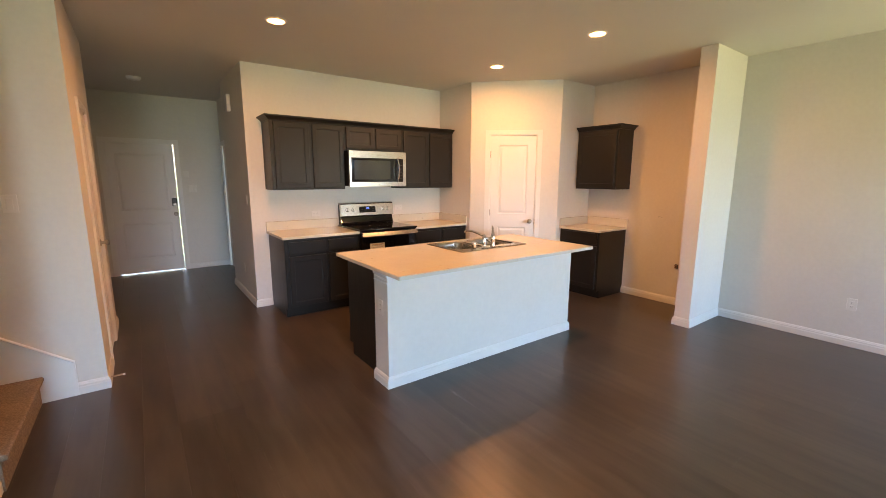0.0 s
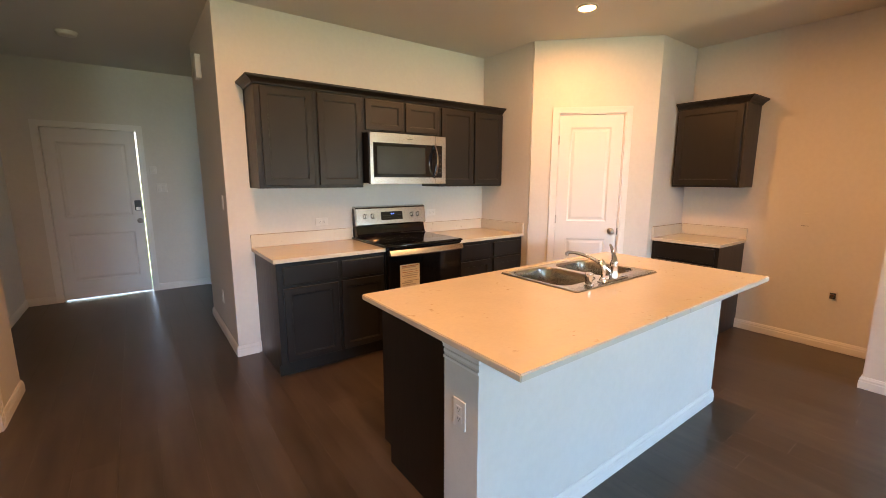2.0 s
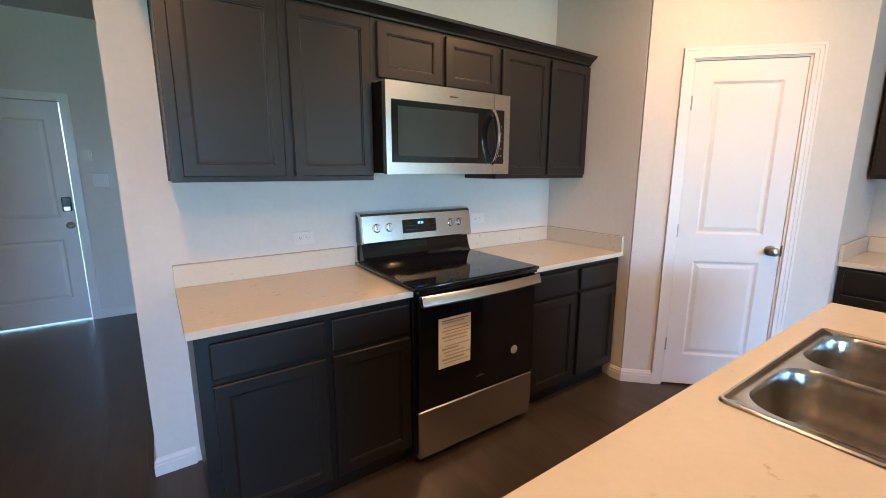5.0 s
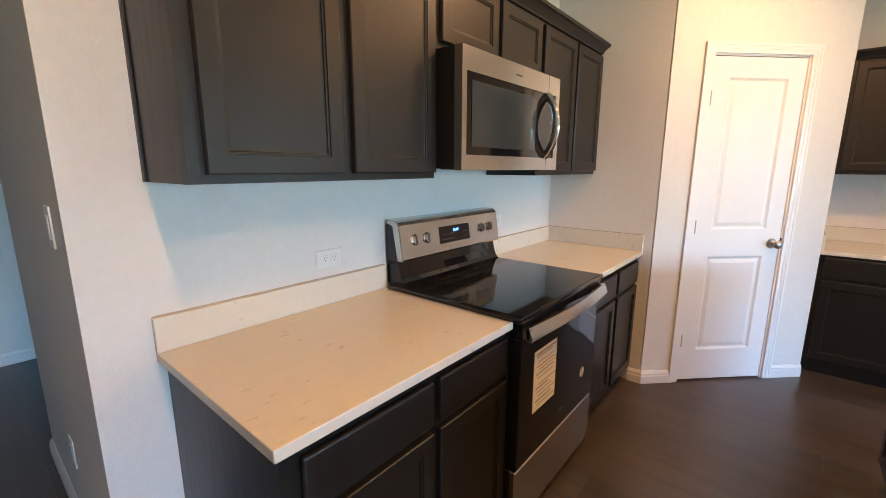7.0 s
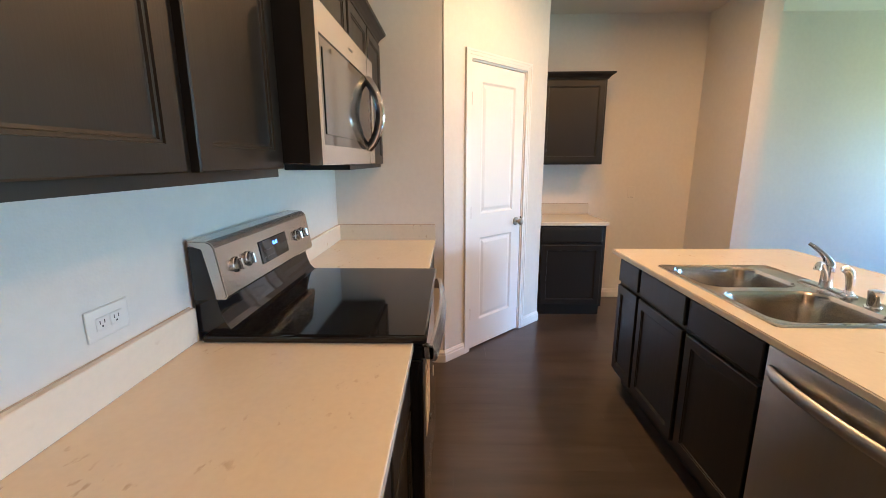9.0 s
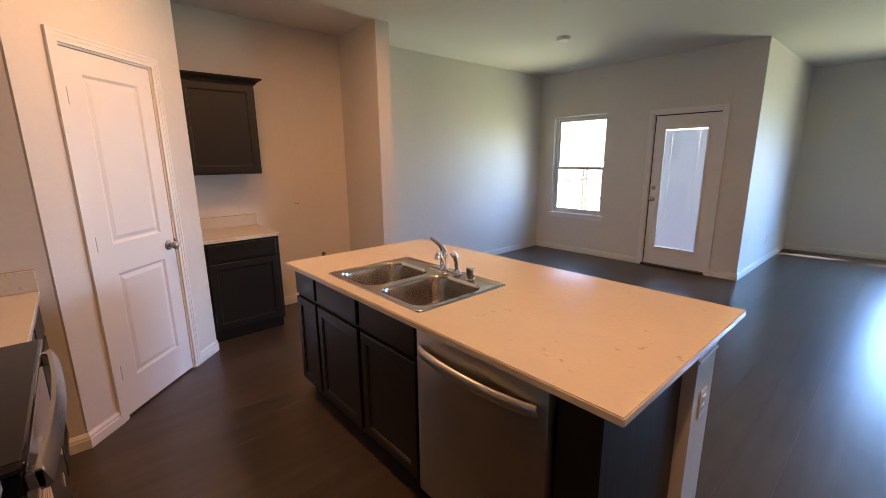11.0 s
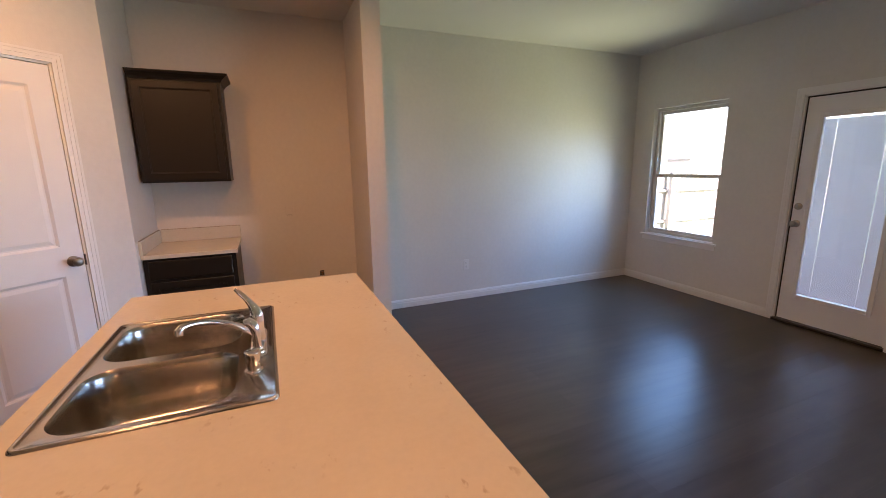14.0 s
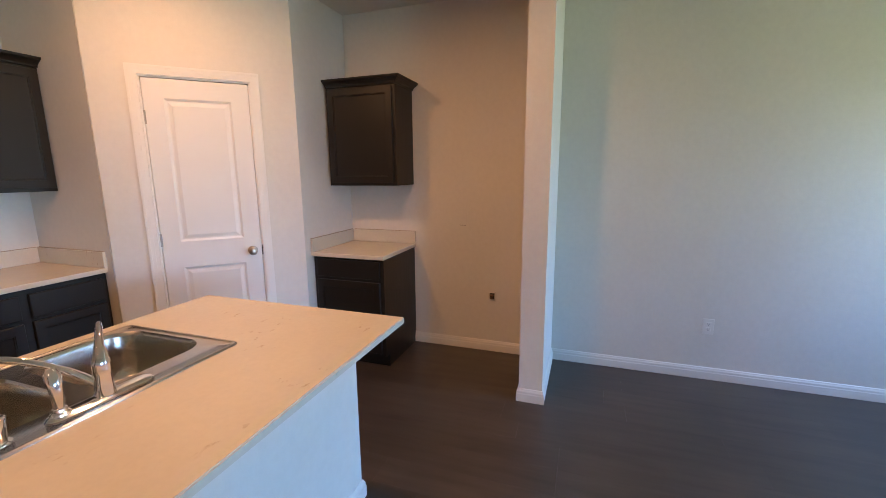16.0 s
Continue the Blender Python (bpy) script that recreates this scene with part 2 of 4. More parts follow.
def tube(bm, pts, radii, seg=14, squash=1.0):
    pts = [Vector(p) for p in pts]
    rings = []
    side = None
    for i, p in enumerate(pts):
        t = (pts[min(i + 1, len(pts) - 1)] - pts[max(i - 1, 0)]).normalized()
        if side is None:
            side = t.cross(Vector((0, 0, 1)))
            if side.length < 0.1:
                side = t.cross(Vector((1, 0, 0)))
            side.normalize()
        side = (side - t * side.dot(t)).normalized()
        up = side.cross(t)
        r = radii[i] if isinstance(radii, (list, tuple)) else radii
        rings.append([bm.verts.new(p + r * math.cos(2 * math.pi * k / seg) * side + r * squash * math.sin(2 * math.pi * k / seg) * up) for k in range(seg)])
    for a, b in zip(rings, rings[1:]):
        for k in range(seg):
            bm.faces.new((a[k], a[(k + 1) % seg], b[(k + 1) % seg], b[k]))
    bm.faces.new(rings[0][::-1])
    bm.faces.new(rings[-1])


def panel(bm, x0, x1, z0, z1, steps):
    """A panel facing -y inside the opening x0..x1, z0..z1: steps of (inset, y), closed by a flat field."""
    loops = []
    for inset, y in steps:
        loops.append([bm.verts.new(c) for c in ((x0 + inset, y, z0 + inset), (x1 - inset, y, z0 + inset), (x1 - inset, y, z1 - inset), (x0 + inset, y, z1 - inset))])
    for a, b in zip(loops, loops[1:]):
        for k in range(4):
            bm.faces.new((a[k], a[(k + 1) % 4], b[(k + 1) % 4], b[k]))
    bm.faces.new(loops[-1])


def slab_door(bm, x0, x1, z0, z1, yf, yb, panels, steps, edge=0.003):
    """A door leaf facing -y: stiles and rails round the given panel rectangles (from top to bottom), panels let in."""
    px0, px1 = panels[0][0], panels[0][1]
    box(bm, x0, px0, yf, yb, z0, z1)
    box(bm, px1, x1, yf, yb, z0, z1)
    zs = [z1] + [z for p in panels for z in (p[3], p[2])] + [z0]
    for a, b in zip(zs[::2], zs[1::2]):
        box(bm, px0, px1, yf, yb, b, a)
    for p in panels:
        panel(bm, p[0], p[1], p[2], p[3], [(i, yf + d) for i, d in steps])
        box(bm, p[0], p[1], yb - 0.006, yb, p[2], p[3])
    bmesh.ops.remove_doubles(bm, verts=bm.verts, dist=1e-5)


def finish(name, bm, material, smooth=False):
    me = bpy.data.meshes.new(name)
    bmesh.ops.recalc_face_normals(bm, faces=bm.faces)
    bm.to_mesh(me)
    bm.free()
    me.materials.append(material)
    if smooth:
        for p in me.polygons:
            p.use_smooth = True
        me.set_sharp_from_angle(angle=radians(38))
    return new(name, me)


def structure(name, bm, material, label="", smooth=False, category=""):
    return tagged(finish(name, bm, material, smooth), label, category, "", "structure")


def thing(name, m, label, category, group="", kind=""):
    e = new(name)
    e.matrix_world = m
    e.empty_display_size = 0.1
    return tagged(e, label, category, group, kind)


def part(name, bm, material, parent, label="", smooth=False):
    o = finish(name, bm, material, smooth)
    o.parent = parent
    return tagged(o, label)


def BM():
    return bmesh.new()


# ---- large structure ----
H = 2.77
XR, YK, YB, YL = 5.34, 5.17, -1.62, -4.30     # dining wall, range wall, dining back wall, living back wall


def wall(name, boxes, material=WALL, label="painted drywall partition, warm off-white, lightly textured"):
    b = BM()
    for q in boxes:
        box(b, *q)
    return structure(name, b, material, label, category="wall")


wall("wall_range", [(1.17, 5.48, YK, YK + 0.12, 0, H)])
wall("wall_hall_east", [(1.17, 1.29, YK + 0.12, 6.52, 0, H), (1.29, 1.47, 6.40, 6.52, 0, H)])
wall("wall_hall_recess", [(1.35, 1.47, 6.52, 7.20, 0, H), (1.35, 1.47, 7.20, 7.99, 2.05, H), (1.35, 1.47, 7.99, 8.08, 0, H)])
wall("wall_pantry_west", [(3.835, 3.955, 4.455, YK, 0, H)])
wall("wall_pantry_south", [(4.66, XR, 3.62, 3.74, 0, H)])
wall("wall_dining_east", [(XR, XR + 0.14, YB - 0.14, YK, 0, H)])
wall("wall_wing", [(4.63, XR, 1.84, 1.99, 0, H)])
WX0, WX1, WZ0, WZ1 = 4.185, 5.065, 0.62, 2.115
DX0, DX1, DZ = 2.725, 3.525, 2.045
wall("wall_dining_south", [(2.51, DX0, YB - 0.14, YB, 0, H), (DX0, DX1, YB - 0.14, YB, DZ, H), (DX1, WX0, YB - 0.14, YB, 0, H),
                           (WX0, WX1, YB - 0.14, YB, 0, WZ0), (WX0, WX1, YB - 0.14, YB, WZ1, H), (WX1, XR, YB - 0.14, YB, 0, H)])
wall("wall_living_east", [(2.37, 2.51, YL, YB, 0, H)])
LW = [(-1.59, -0.71), (-0.61, 0.27), (0.37, 1.25)]
wall("wall_living_south", [(-2.74, LW[0][0], YL - 0.14, YL, 0, H), (LW[0][1], LW[1][0], YL - 0.14, YL, 0, H), (LW[1][1], LW[2][0], YL - 0.14, YL, 0, H), (LW[2][1], 2.51, YL - 0.14, YL, 0, H)]
     + [(a, b, YL - 0.14, YL, z0, z1) for a, b in LW for z0, z1 in ((0, WZ0), (WZ1, H))])
wall("wall_living_west", [(-2.74, -2.60, YL, 2.76, 0, H)])
wall("wall_stair_near", [(-3.82, -0.55, 2.64, 2.76, 0, 4.9)])
wall("wall_stair_far", [(-3.82, -0.165, 3.77, 3.89, 0, 4.9)])
wall("wall_stair_end", [(-3.94, -3.82, 2.64, 3.89, 0, 4.9)])
wall("wall_closet", [(-0.285, -0.165, 3.89, 4.28, 0, H), (-0.285, -0.165, 4.28, 4.85, 2.06, H), (-0.285, -0.165, 4.85, 5.42, 0, H)])
wall("wall_closet_end", [(-0.65, -0.285, 5.30, 5.42, 0, H)])
wall("wall_hall_west", [(-0.65, -0.53, 5.42, 8.08, 0, H)])
FX0, FX1 = -0.215, 0.685
wall("wall_front", [(-0.65, FX0, 8.08, 8.22, 0, H), (FX0, FX1, 8.08, 8.22, 2.05, H), (FX1, 1.47, 8.08, 8.22, 0, H)])

# the pantry's diagonal wall, with its door opening
PD = pose(3.835, 4.445, 0, 0, 0, math.degrees(math.atan2(3.62 - 4.445, 4.66 - 3.835)))
PL = math.hypot(0.825, 0.825)
b = BM()
box(b, 0, 0.252, 0, 0.12, 0, H)
box(b, 0.880, PL, 0, 0.12, 0, H)
box(b, 0.252, 0.880, 0, 0.12, 2.095, H)
b.transform(PD)
structure("wall_pantry_diagonal", b, WALL, "painted drywall wall set at an angle across the corner", category="wall")

# ceilings
b = BM()
for q in ((-0.80, XR + 0.14, YB - 0.14, 8.22), (-2.74, 2.51, YL - 0.14, YB - 0.14), (-2.74, -0.80, YB - 0.14, 2.64), (-0.80, -0.79, 2.64, 3.89)):
    box(b, q[0], q[1], q[2], q[3], H, H + 0.2)
structure("ceiling", b, CEIL, "flat white textured drywall ceiling", category="ceiling")
b = BM()
box(b, -3.94, -0.80, 2.64, 3.89, 4.9, 5.0)
box(b, -0.80, -0.70, 2.64, 3.89, H + 0.2, 4.9)
structure("ceiling_stairwell", b, CEIL, "flat white drywall over the stairwell", category="ceiling")

# unseen roof, added: ridges and deep garden eave shaped to hold back direct sun
b = BM()
for x0, x1, y0, y1 in ((-4.2, 6.1, YB - 0.85, 8.9), (-3.3, 2.95, YL - 1.10, YB - 0.86)):
    xm, zt = (x0 + x1) / 2, 3.0 + (0.45 if x1 > 5 else 1.0) * (x1 - x0) / 2
    lo = [b.verts.new(c) for c in ((x0, y0, 2.98), (x1, y0, 2.98), (xm, y0, zt), (x0, y1, 2.98), (x1, y1, 2.98), (xm, y1, zt))]
    for f in ((0, 1, 2), (5, 4, 3), (0, 3, 4, 1), (1, 4, 5, 2), (2, 5, 3, 0)):
        b.faces.new([lo[k] for k in f])
structure("roof", b, ROOFM, "unseen added roof that holds back the sun", category="roof")

# ---- fixed trim ----
PROFILE = ((0, 0), (0.015, 0), (0.015, 0.052), (0.012, 0.058), (0.012, 0.070), (0.008, 0.078), (0.005, 0.086), (0, 0.088))


def baseboard(p0, p1, ext0=0.0, ext1=0.0):
    """White stepped baseboard along p0 to p1, standing out to the left of the way."""
    p0, p1 = Vector((*p0, 0)), Vector((*p1, 0))
    d = (p1 - p0).normalized()
    nrm = Vector((-d.y, d.x, 0))
    b = BM()
    ra, rb = [], []
    for u, z in PROFILE:
        ra.append(b.verts.new(p0 - d * ext0 * (u / 0.015) + nrm * u + Vector((0, 0, z + 0.001))))
        rb.append(b.verts.new(p1 + d * ext1 * (u / 0.015) + nrm * u + Vector((0, 0, z + 0.001))))
    for k in range(len(PROFILE)):
        j = (k + 1) % len(PROFILE)
        b.faces.new((ra[k], ra[j], rb[j], rb[k]))
    b.faces.new(ra[::-1])
    b.faces.new(rb)
    structure("baseboard", b, SKIRT, "off-white painted stepped baseboard", category="baseboard")


E1 = 0.015
pdw = lambda t: tuple((PD @ Vector((t, 0, 0))).xy)
for q in (
    ((2.37, YL), (2.37, YB), 0, E1), ((2.37, YB), (DX0 - 0.055, YB), E1, 0), ((DX1 + 0.055, YB), (XR, YB)), ((XR, YB), (XR, 1.84)),
    ((XR, 1.84), (4.63, 1.84), 0, E1), ((4.63, 1.84), (4.63, 1.99), E1, E1), ((4.63, 1.99), (XR, 1.99), E1, 0), ((XR, 1.99), (XR, 3.02)),
    (pdw(PL), pdw(0.937)), (pdw(0.195), pdw(0.0), 0, 0.006), ((3.835, 4.445), (3.835, 4.53), 0.006, 0),
    ((1.33, YK), (1.17, YK), 0, E1), ((1.17, YK), (1.17, 6.52), E1, E1), ((1.17, 6.52), (1.35, 6.52), E1, 0), ((1.35, 6.52), (1.35, 7.14)),
    ((1.35, 8.08), (FX1 + 0.055, 8.08)), ((FX0 - 0.055, 8.08), (-0.53, 8.08)), ((-0.53, 8.08), (-0.53, 5.42)), ((-0.53, 5.42), (-0.165, 5.42), 0, E1),
    ((-0.165, 5.42), (-0.165, 4.907), E1, 0), ((-0.165, 4.223), (-0.165, 3.77), 0, E1), ((-0.165, 3.77), (-0.34, 3.77), E1, 0),
    ((-2.60, YL), (2.37, YL)), ((-2.60, 2.64), (-2.60, YL)), ((-0.55, 2.64), (-2.60, 2.64), E1, 0), ((-0.55, 2.76), (-0.55, 2.64), E1, E1),
):
    baseboard(*q)


# ---- doors and windows ----
def casing(bm, x0, x1, z1, w=0.057):
    """Stepped casing round an opening in the wall face y = 0, facing -y."""
    for a, c, y in ((0.0, 0.4, -0.011), (0.4, 0.75, -0.0135), (0.75, 1.0, -0.016)):
        box(bm, x0 - w * c, x0 - w * a, y, 0, 0.0, z1 + w * c)
        box(bm, x1 + w * a, x1 + w * c, y, 0, 0.0, z1 + w * c)
        box(bm, x0 - w * a, x1 + w * a, y, 0, z1 + w * a, z1 + w * c)


def jamb(bm, x0, x1, z1, depth, leaf_back, stops=(True, True)):
    """Thin lining of the opening, with a stop behind the leaf."""
    t = 0.012
    box(bm, x0, x0 + t, 0.001, depth, 0, z1)
    box(bm, x1 - t, x1, 0.001, depth, 0, z1)
    box(bm, x0 + t, x1 - t, 0.001, depth, z1 - t, z1)
    s = 0.012
    if stops[0]:
        box(bm, x0 + t, x0 + t + s, leaf_back + 0.002, leaf_back + 0.03, 0, z1 - t)
    if stops[1]:
        box(bm, x1 - t - s, x1 - t, leaf_back + 0.002, leaf_back + 0.03, 0, z1 - t)
    box(bm, x0 + t + s, x1 - t - s, leaf_back + 0.002, leaf_back + 0.03, z1 - t - s, z1 - t)


def knob(parent, x, z, y, name="door_knob"):
    b = BM()
    lathe(b, (x, y, z), (0, -1, 0), [(0, 0.033), (0.006, 0.033), (0.010, 0.026), (0.012, 0.013), (0.030, 0.012), (0.036, 0.020), (0.045, 0.027), (0.056, 0.028), (0.064, 0.022), (0.068, 0.010), (0.0685, 0.0)])
    return part(name, b, NICKEL, parent, "satin nickel round knob", True)


RAISED = [(0.0, 0.0), (0.014, 0.009), (0.022, 0.009), (0.044, 0.003)]


def panel_door(name, m, w, h, label, knob_x, hinge_x=None, gap=(0.004, 0.004), under=0.012, leaf_y=0.006, depth=0.12, panels=None, knob_z=0.95, cas=True, stops=(True, True)):
    d = thing(name, m, label, "door", kind="structure")
    if cas:
        b = BM()
        casing(b, 0, w, h)
        part("casing", b, TRIM, d, "white stepped door casing")
    b = BM()
    jamb(b, 0, w, h, depth, leaf_y + 0.036, stops)
    part("jamb", b, TRIM, d)
    x0, x1, z0, z1 = 0.012 + gap[0], w - 0.012 - gap[1], under, h - 0.012 - 0.004
    st = 0.108
    panels = panels or ((z0 + 0.985, z1 - 0.10), (z0 + 0.21, z0 + 0.82))
    b = BM()
    slab_door(b, x0, x1, z0, z1, leaf_y, leaf_y + 0.035, [(x0 + st, x1 - st, a, c) for a, c in panels], RAISED)
    leaf = part("door_leaf", b, DOORP, d, "white moulded two-panel door leaf")
    knob(leaf, knob_x, knob_z, leaf_y)
    if hinge_x is not None:
        for hz in (0.25, 1.02, 1.80):
            b = BM()
            cyl(b, (hinge_x, leaf_y - 0.003, hz), (hinge_x, leaf_y - 0.003, hz + 0.085), 0.0045, seg=10)
            box(b, hinge_x - 0.004, hinge_x + 0.007, leaf_y - 0.0015, leaf_y + 0.004, hz + 0.002, hz + 0.083)
            part("hinge", b, NICKEL, leaf, "satin nickel hinge", True)
    return d


pantry = panel_door("door_1", PD @ pose(0.252, 0, 0), 0.628, 2.095, "closed white two-panel pantry door with nickel knob", 0.556, 0.014, gap=(0.003, 0.003),
                    panels=((1.045, 1.962), (0.225, 0.868)))
b = BM()
box(b, 0.6155, 0.6215, -0.002, 0.010, 0.915, 0.985, 0.001)
part("strike_plate", b, DARKHOLE, pantry, "dark metal strike plate")
panel_door("door_2", pose(-0.165, 4.28, 0, 0, 0, 90), 0.57, 2.06, "closed white two-panel closet door with nickel knob", 0.50)
front = panel_door("door_3", pose(FX0, 8.08, 0), 0.90, 2.05, "closed white front door, daylight round its edge", 0.835, gap=(0.004, 0.010), stops=(True, False), under=0.013, leaf_y=0.03, depth=0.14,
                   knob_z=0.93, panels=((1.0, 1.88), (0.23, 0.80)))
b = BM()
box(b, 0.795, 0.865, 0.012, 0.03, 1.06, 1.19, 0.006)
lock = part("keypad_lock", b, BLACKPL, front, "black keypad deadbolt")
b = BM()
box(b, 0.806, 0.854, 0.004, 0.012, 1.065, 1.105, 0.003)
part("thumb_turn", b, NICKEL, lock, "satin nickel thumb turn")
panel_door("door_4", pose(1.35, 7.99, 0, 0, 0, -90), 0.79, 2.05, "white side door standing slightly proud, daylight at its edge", 0.72, gap=(0.050, 0.004), leaf_y=0.015, stops=(False, True))


def back_door():
    w, h = DX1 - DX0, DZ
    d = thing("door_5", pose(DX1, YB, 0, 0, 0, 180), "closed white garden door with full glass and built-in blinds", "door", kind="structure")
    b = BM()
    casing(b, 0, w, h)
    part("casing", b, TRIM, d, "white stepped door casing")
    b = BM()
    jamb(b, 0, w, h, 0.14, 0.062)
    part("jamb", b, TRIM, d)
    x0, x1, z0, z1, yf, yb = 0.026, w - 0.017, 0.03, h - 0.026, 0.018, 0.060
    gx0, gx1, gz0, gz1 = 0.150, 0.655, 0.275, 1.850
    b = BM()
    box(b, x0, gx0, yf, yb, z0, z1)
    box(b, gx1, x1, yf, yb, z0, z1)
    box(b, gx0, gx1, yf, yb, z0, gz0)
    box(b, gx0, gx1, yf, yb, gz1, z1)
    leaf = part("door_leaf", b, DOORP, d)
    # black strip added at left and top, in place of the gap's shade
    b = BM()
    box(b, 0.0125, x0 - 0.0005, yf + 0.004, yf + 0.030, 0.0, z1)
    box(b, 0.0125, x1, yf + 0.004, yf + 0.030, z1 + 0.0005, h - 0.0125)
    part("gap_shade_strip", b, BLACKPL, d, "black strip standing for the shade in the leaf gap")
    b = BM()
    f = 0.03
    for q in ((gx0 - f, gx0 + 0.006, gz0 - f, gz1 + f), (gx1 - 0.006, gx1 + f, gz0 - f, gz1 + f), (gx0 + 0.006, gx1 - 0.006, gz0 - f, gz0 + 0.006), (gx0 + 0.006, gx1 - 0.006, gz1 - 0.006, gz1 + f)):
        box(b, q[0], q[1], yf - 0.011, yf - 0.0005, q[2], q[3], 0.004)
    part("lite_frame", b, DOORP, leaf, "raised white moulding round the glass")
    for y in (yf + 0.004, yb - 0.008):
        b = BM()
        box(b, gx0 + 0.0005, gx1 - 0.0005, y, y + 0.004, gz0 + 0.0005, gz1 - 0.0005)
        p = part("pane", b, GLASS, leaf, "clear glass pane")
        p.visible_shadow = False
    b = BM()
    n = 92
    pitch = (gz1 - gz0 - 0.035) / n
    ym = (yf + yb) / 2
    for k in range(n):
        z = gz0 + 0.012 + pitch * k
        for a, c in ((gx0 + 0.008, gx0 + 0.0905), (gx0 + 0.0925, gx1 - 0.0925), (gx1 - 0.0905, gx1 - 0.008)):
            v = [b.verts.new(q) for q in ((a, ym - 0.004, z), (c, ym - 0.004, z), (c, ym + 0.004, z + pitch * 1.12), (a, ym + 0.004, z + pitch * 1.12))]
            b.faces.new(v)
    s = part("blind_slats", b, BLIND, leaf, "closed white mini-blind slats behind glass")
    s["kind"] = "stuff"
    for z, nm in ((0.93, "door_knob"), (1.085, "deadbolt")):
        if nm == "door_knob":
            knob(leaf, 0.068, z, yf)
        else:
            b = BM()
            lathe(b, (0.068, yf, z), (0, -1, 0), [(0, 0.031), (0.010, 0.030), (0.016, 0.022), (0.018, 0.0)])
            box(b, 0.062, 0.074, yf - 0.034, yf - 0.014, z - 0.018, z + 0.018, 0.003)
            part(nm, b, NICKEL, leaf, "satin nickel deadbolt turn", True)
    b = BM()
    box(b, 0.0, w, -0.03, 0.13, 0.0015, 0.026, 0.004)
    part("threshold", b, BRONZE, d, "dark bronze metal threshold")


back_door()


def window(name, x0, x1, yf, label):
    """A single-hung window in a wall that faces +y inside; the wall is 0.14 thick."""
    d = thing(name, pose((x0 + x1) / 2, yf, WZ0), label, "window", kind="structure")
    hw, h = (x1 - x0) / 2, WZ1 - WZ0
    b = BM()
    f = 0.034
    for q in ((-hw, -hw + f, 0, h), (hw - f, hw, 0, h), (-hw + f, hw - f, 0, f), (-hw + f, hw - f, h - f, h)):
        box(b, q[0], q[1], -0.128, -0.062, q[2], q[3], 0.003)
    part("window_frame", b, VINYL, d, "pale vinyl window frame")
    mid = h * 0.475
    for nm, z0, z1, y0 in (("lower_sash", f, mid + 0.022, -0.094), ("upper_sash", mid - 0.022, h - f, -0.122)):
        b = BM()
        s = 0.026
        for q in ((-hw + f, -hw + f + s, z0, z1), (hw - f - s, hw - f, z0, z1), (-hw + f + s, hw - f - s, z0, z0 + s + 0.006), (-hw + f + s, hw - f - s, z1 - s - 0.012, z1)):
            box(b, q[0], q[1], y0, y0 + 0.026, q[2], q[3], 0.002)
        sash = part(nm, b, VINYL, d)
        b = BM()
        box(b, -hw + f + s, hw - f - s, y0 + 0.011, y0 + 0.015, z0 + s + 0.006, z1 - s - 0.012)
        p = part("pane", b, GLASS, sash, "clear glass pane")
        p.visible_shadow = False
    b = BM()
    box(b, -hw - 0.045, hw + 0.045, 0.0005, 0.032, -0.022, 0.0, 0.004)
    box(b, -hw + 0.001, hw - 0.001, -0.062, 0.0005, -0.016, 0.004)
    box(b, -hw - 0.025, hw + 0.025, 0.0005, 0.013, -0.075, -0.0225, 0.003)
    part("window_sill", b, TRIM, d, "white painted sill and apron")
    return d


window("window_1", WX0, WX1, YB, "single-hung white vinyl window over the garden")
for a, c in LW:
    window("window_2", a, c, YL, "single-hung white vinyl living-room window")

# ---- staircase ----
st = thing("staircase", pose(-0.525, 3.265, 0), "brown carpeted staircase between white walls", "stairs", kind="structure")
for k in range(12):
    b = BM()
    x = -0.26 * k
    box(b, x - 0.28, x + 0.028, -0.503, 0.503, 0.19 * (k + 1) - 0.035, 0.19 * (k + 1), 0.014, 3)
    box(b, x - 0.28, x, -0.503, 0.503, 0.0005 if k == 0 else 0.19 * k - 0.035, 0.19 * (k + 1) - 0.034)
    part("step", b, CARPET, st, "" if k else "carpeted bottom step", True)
b = BM()
v = []
for y in (3.752, 3.7695):
    v.append([b.verts.new(c) for c in ((-0.331, y, 0.001), (-0.331, y, 0.250), (-3.4, y, 0.252 + 0.745 * 3.069), (-3.4, y, 0.001))])
b.faces.new(v[0])
b.faces.new(v[1][::-1])
for k in range(4):
    b.faces.new((v[0][k], v[0][(k + 1) % 4], v[1][(k + 1) % 4], v[1][k]))
for a, c in (((-0.331, 3.748, 0.252), (-3.4, 3.748, 0.252 + 0.745 * 3.069)),):
    tube(b, [a, c], 0.010, 8)
structure("trim_stair_skirt", b, TRIM, "white painted sloping stair skirt board", category="trim")


# ---- cabinets ----
CAB_STEPS = [(0.005, 0.0), (0.0062, 0.004), (0.0115, 0.0046), (0.0132, 0.009), (0.018, 0.0098)]


def cab_door(parent, x0, x1, z0, z1, yf, name="cabinet_door"):
    b = BM()
    s = 0.042
    panel(b, x0, x1, z0, z1, [(0.0, yf + 0.019), (0.0, yf + 0.003), (0.003, yf)] + [(s + i, yf + d) for i, d in CAB_STEPS])
    b.faces.new([b.verts.new(p) for p in ((x0, yf + 0.019, z0), (x0, yf + 0.019, z1), (x1, yf + 0.019, z1), (x1, yf + 0.019, z0))])
    bmesh.ops.remove_doubles(b, verts=b.verts, dist=1e-5)
    return part(name, b, ESPRESSO, parent)


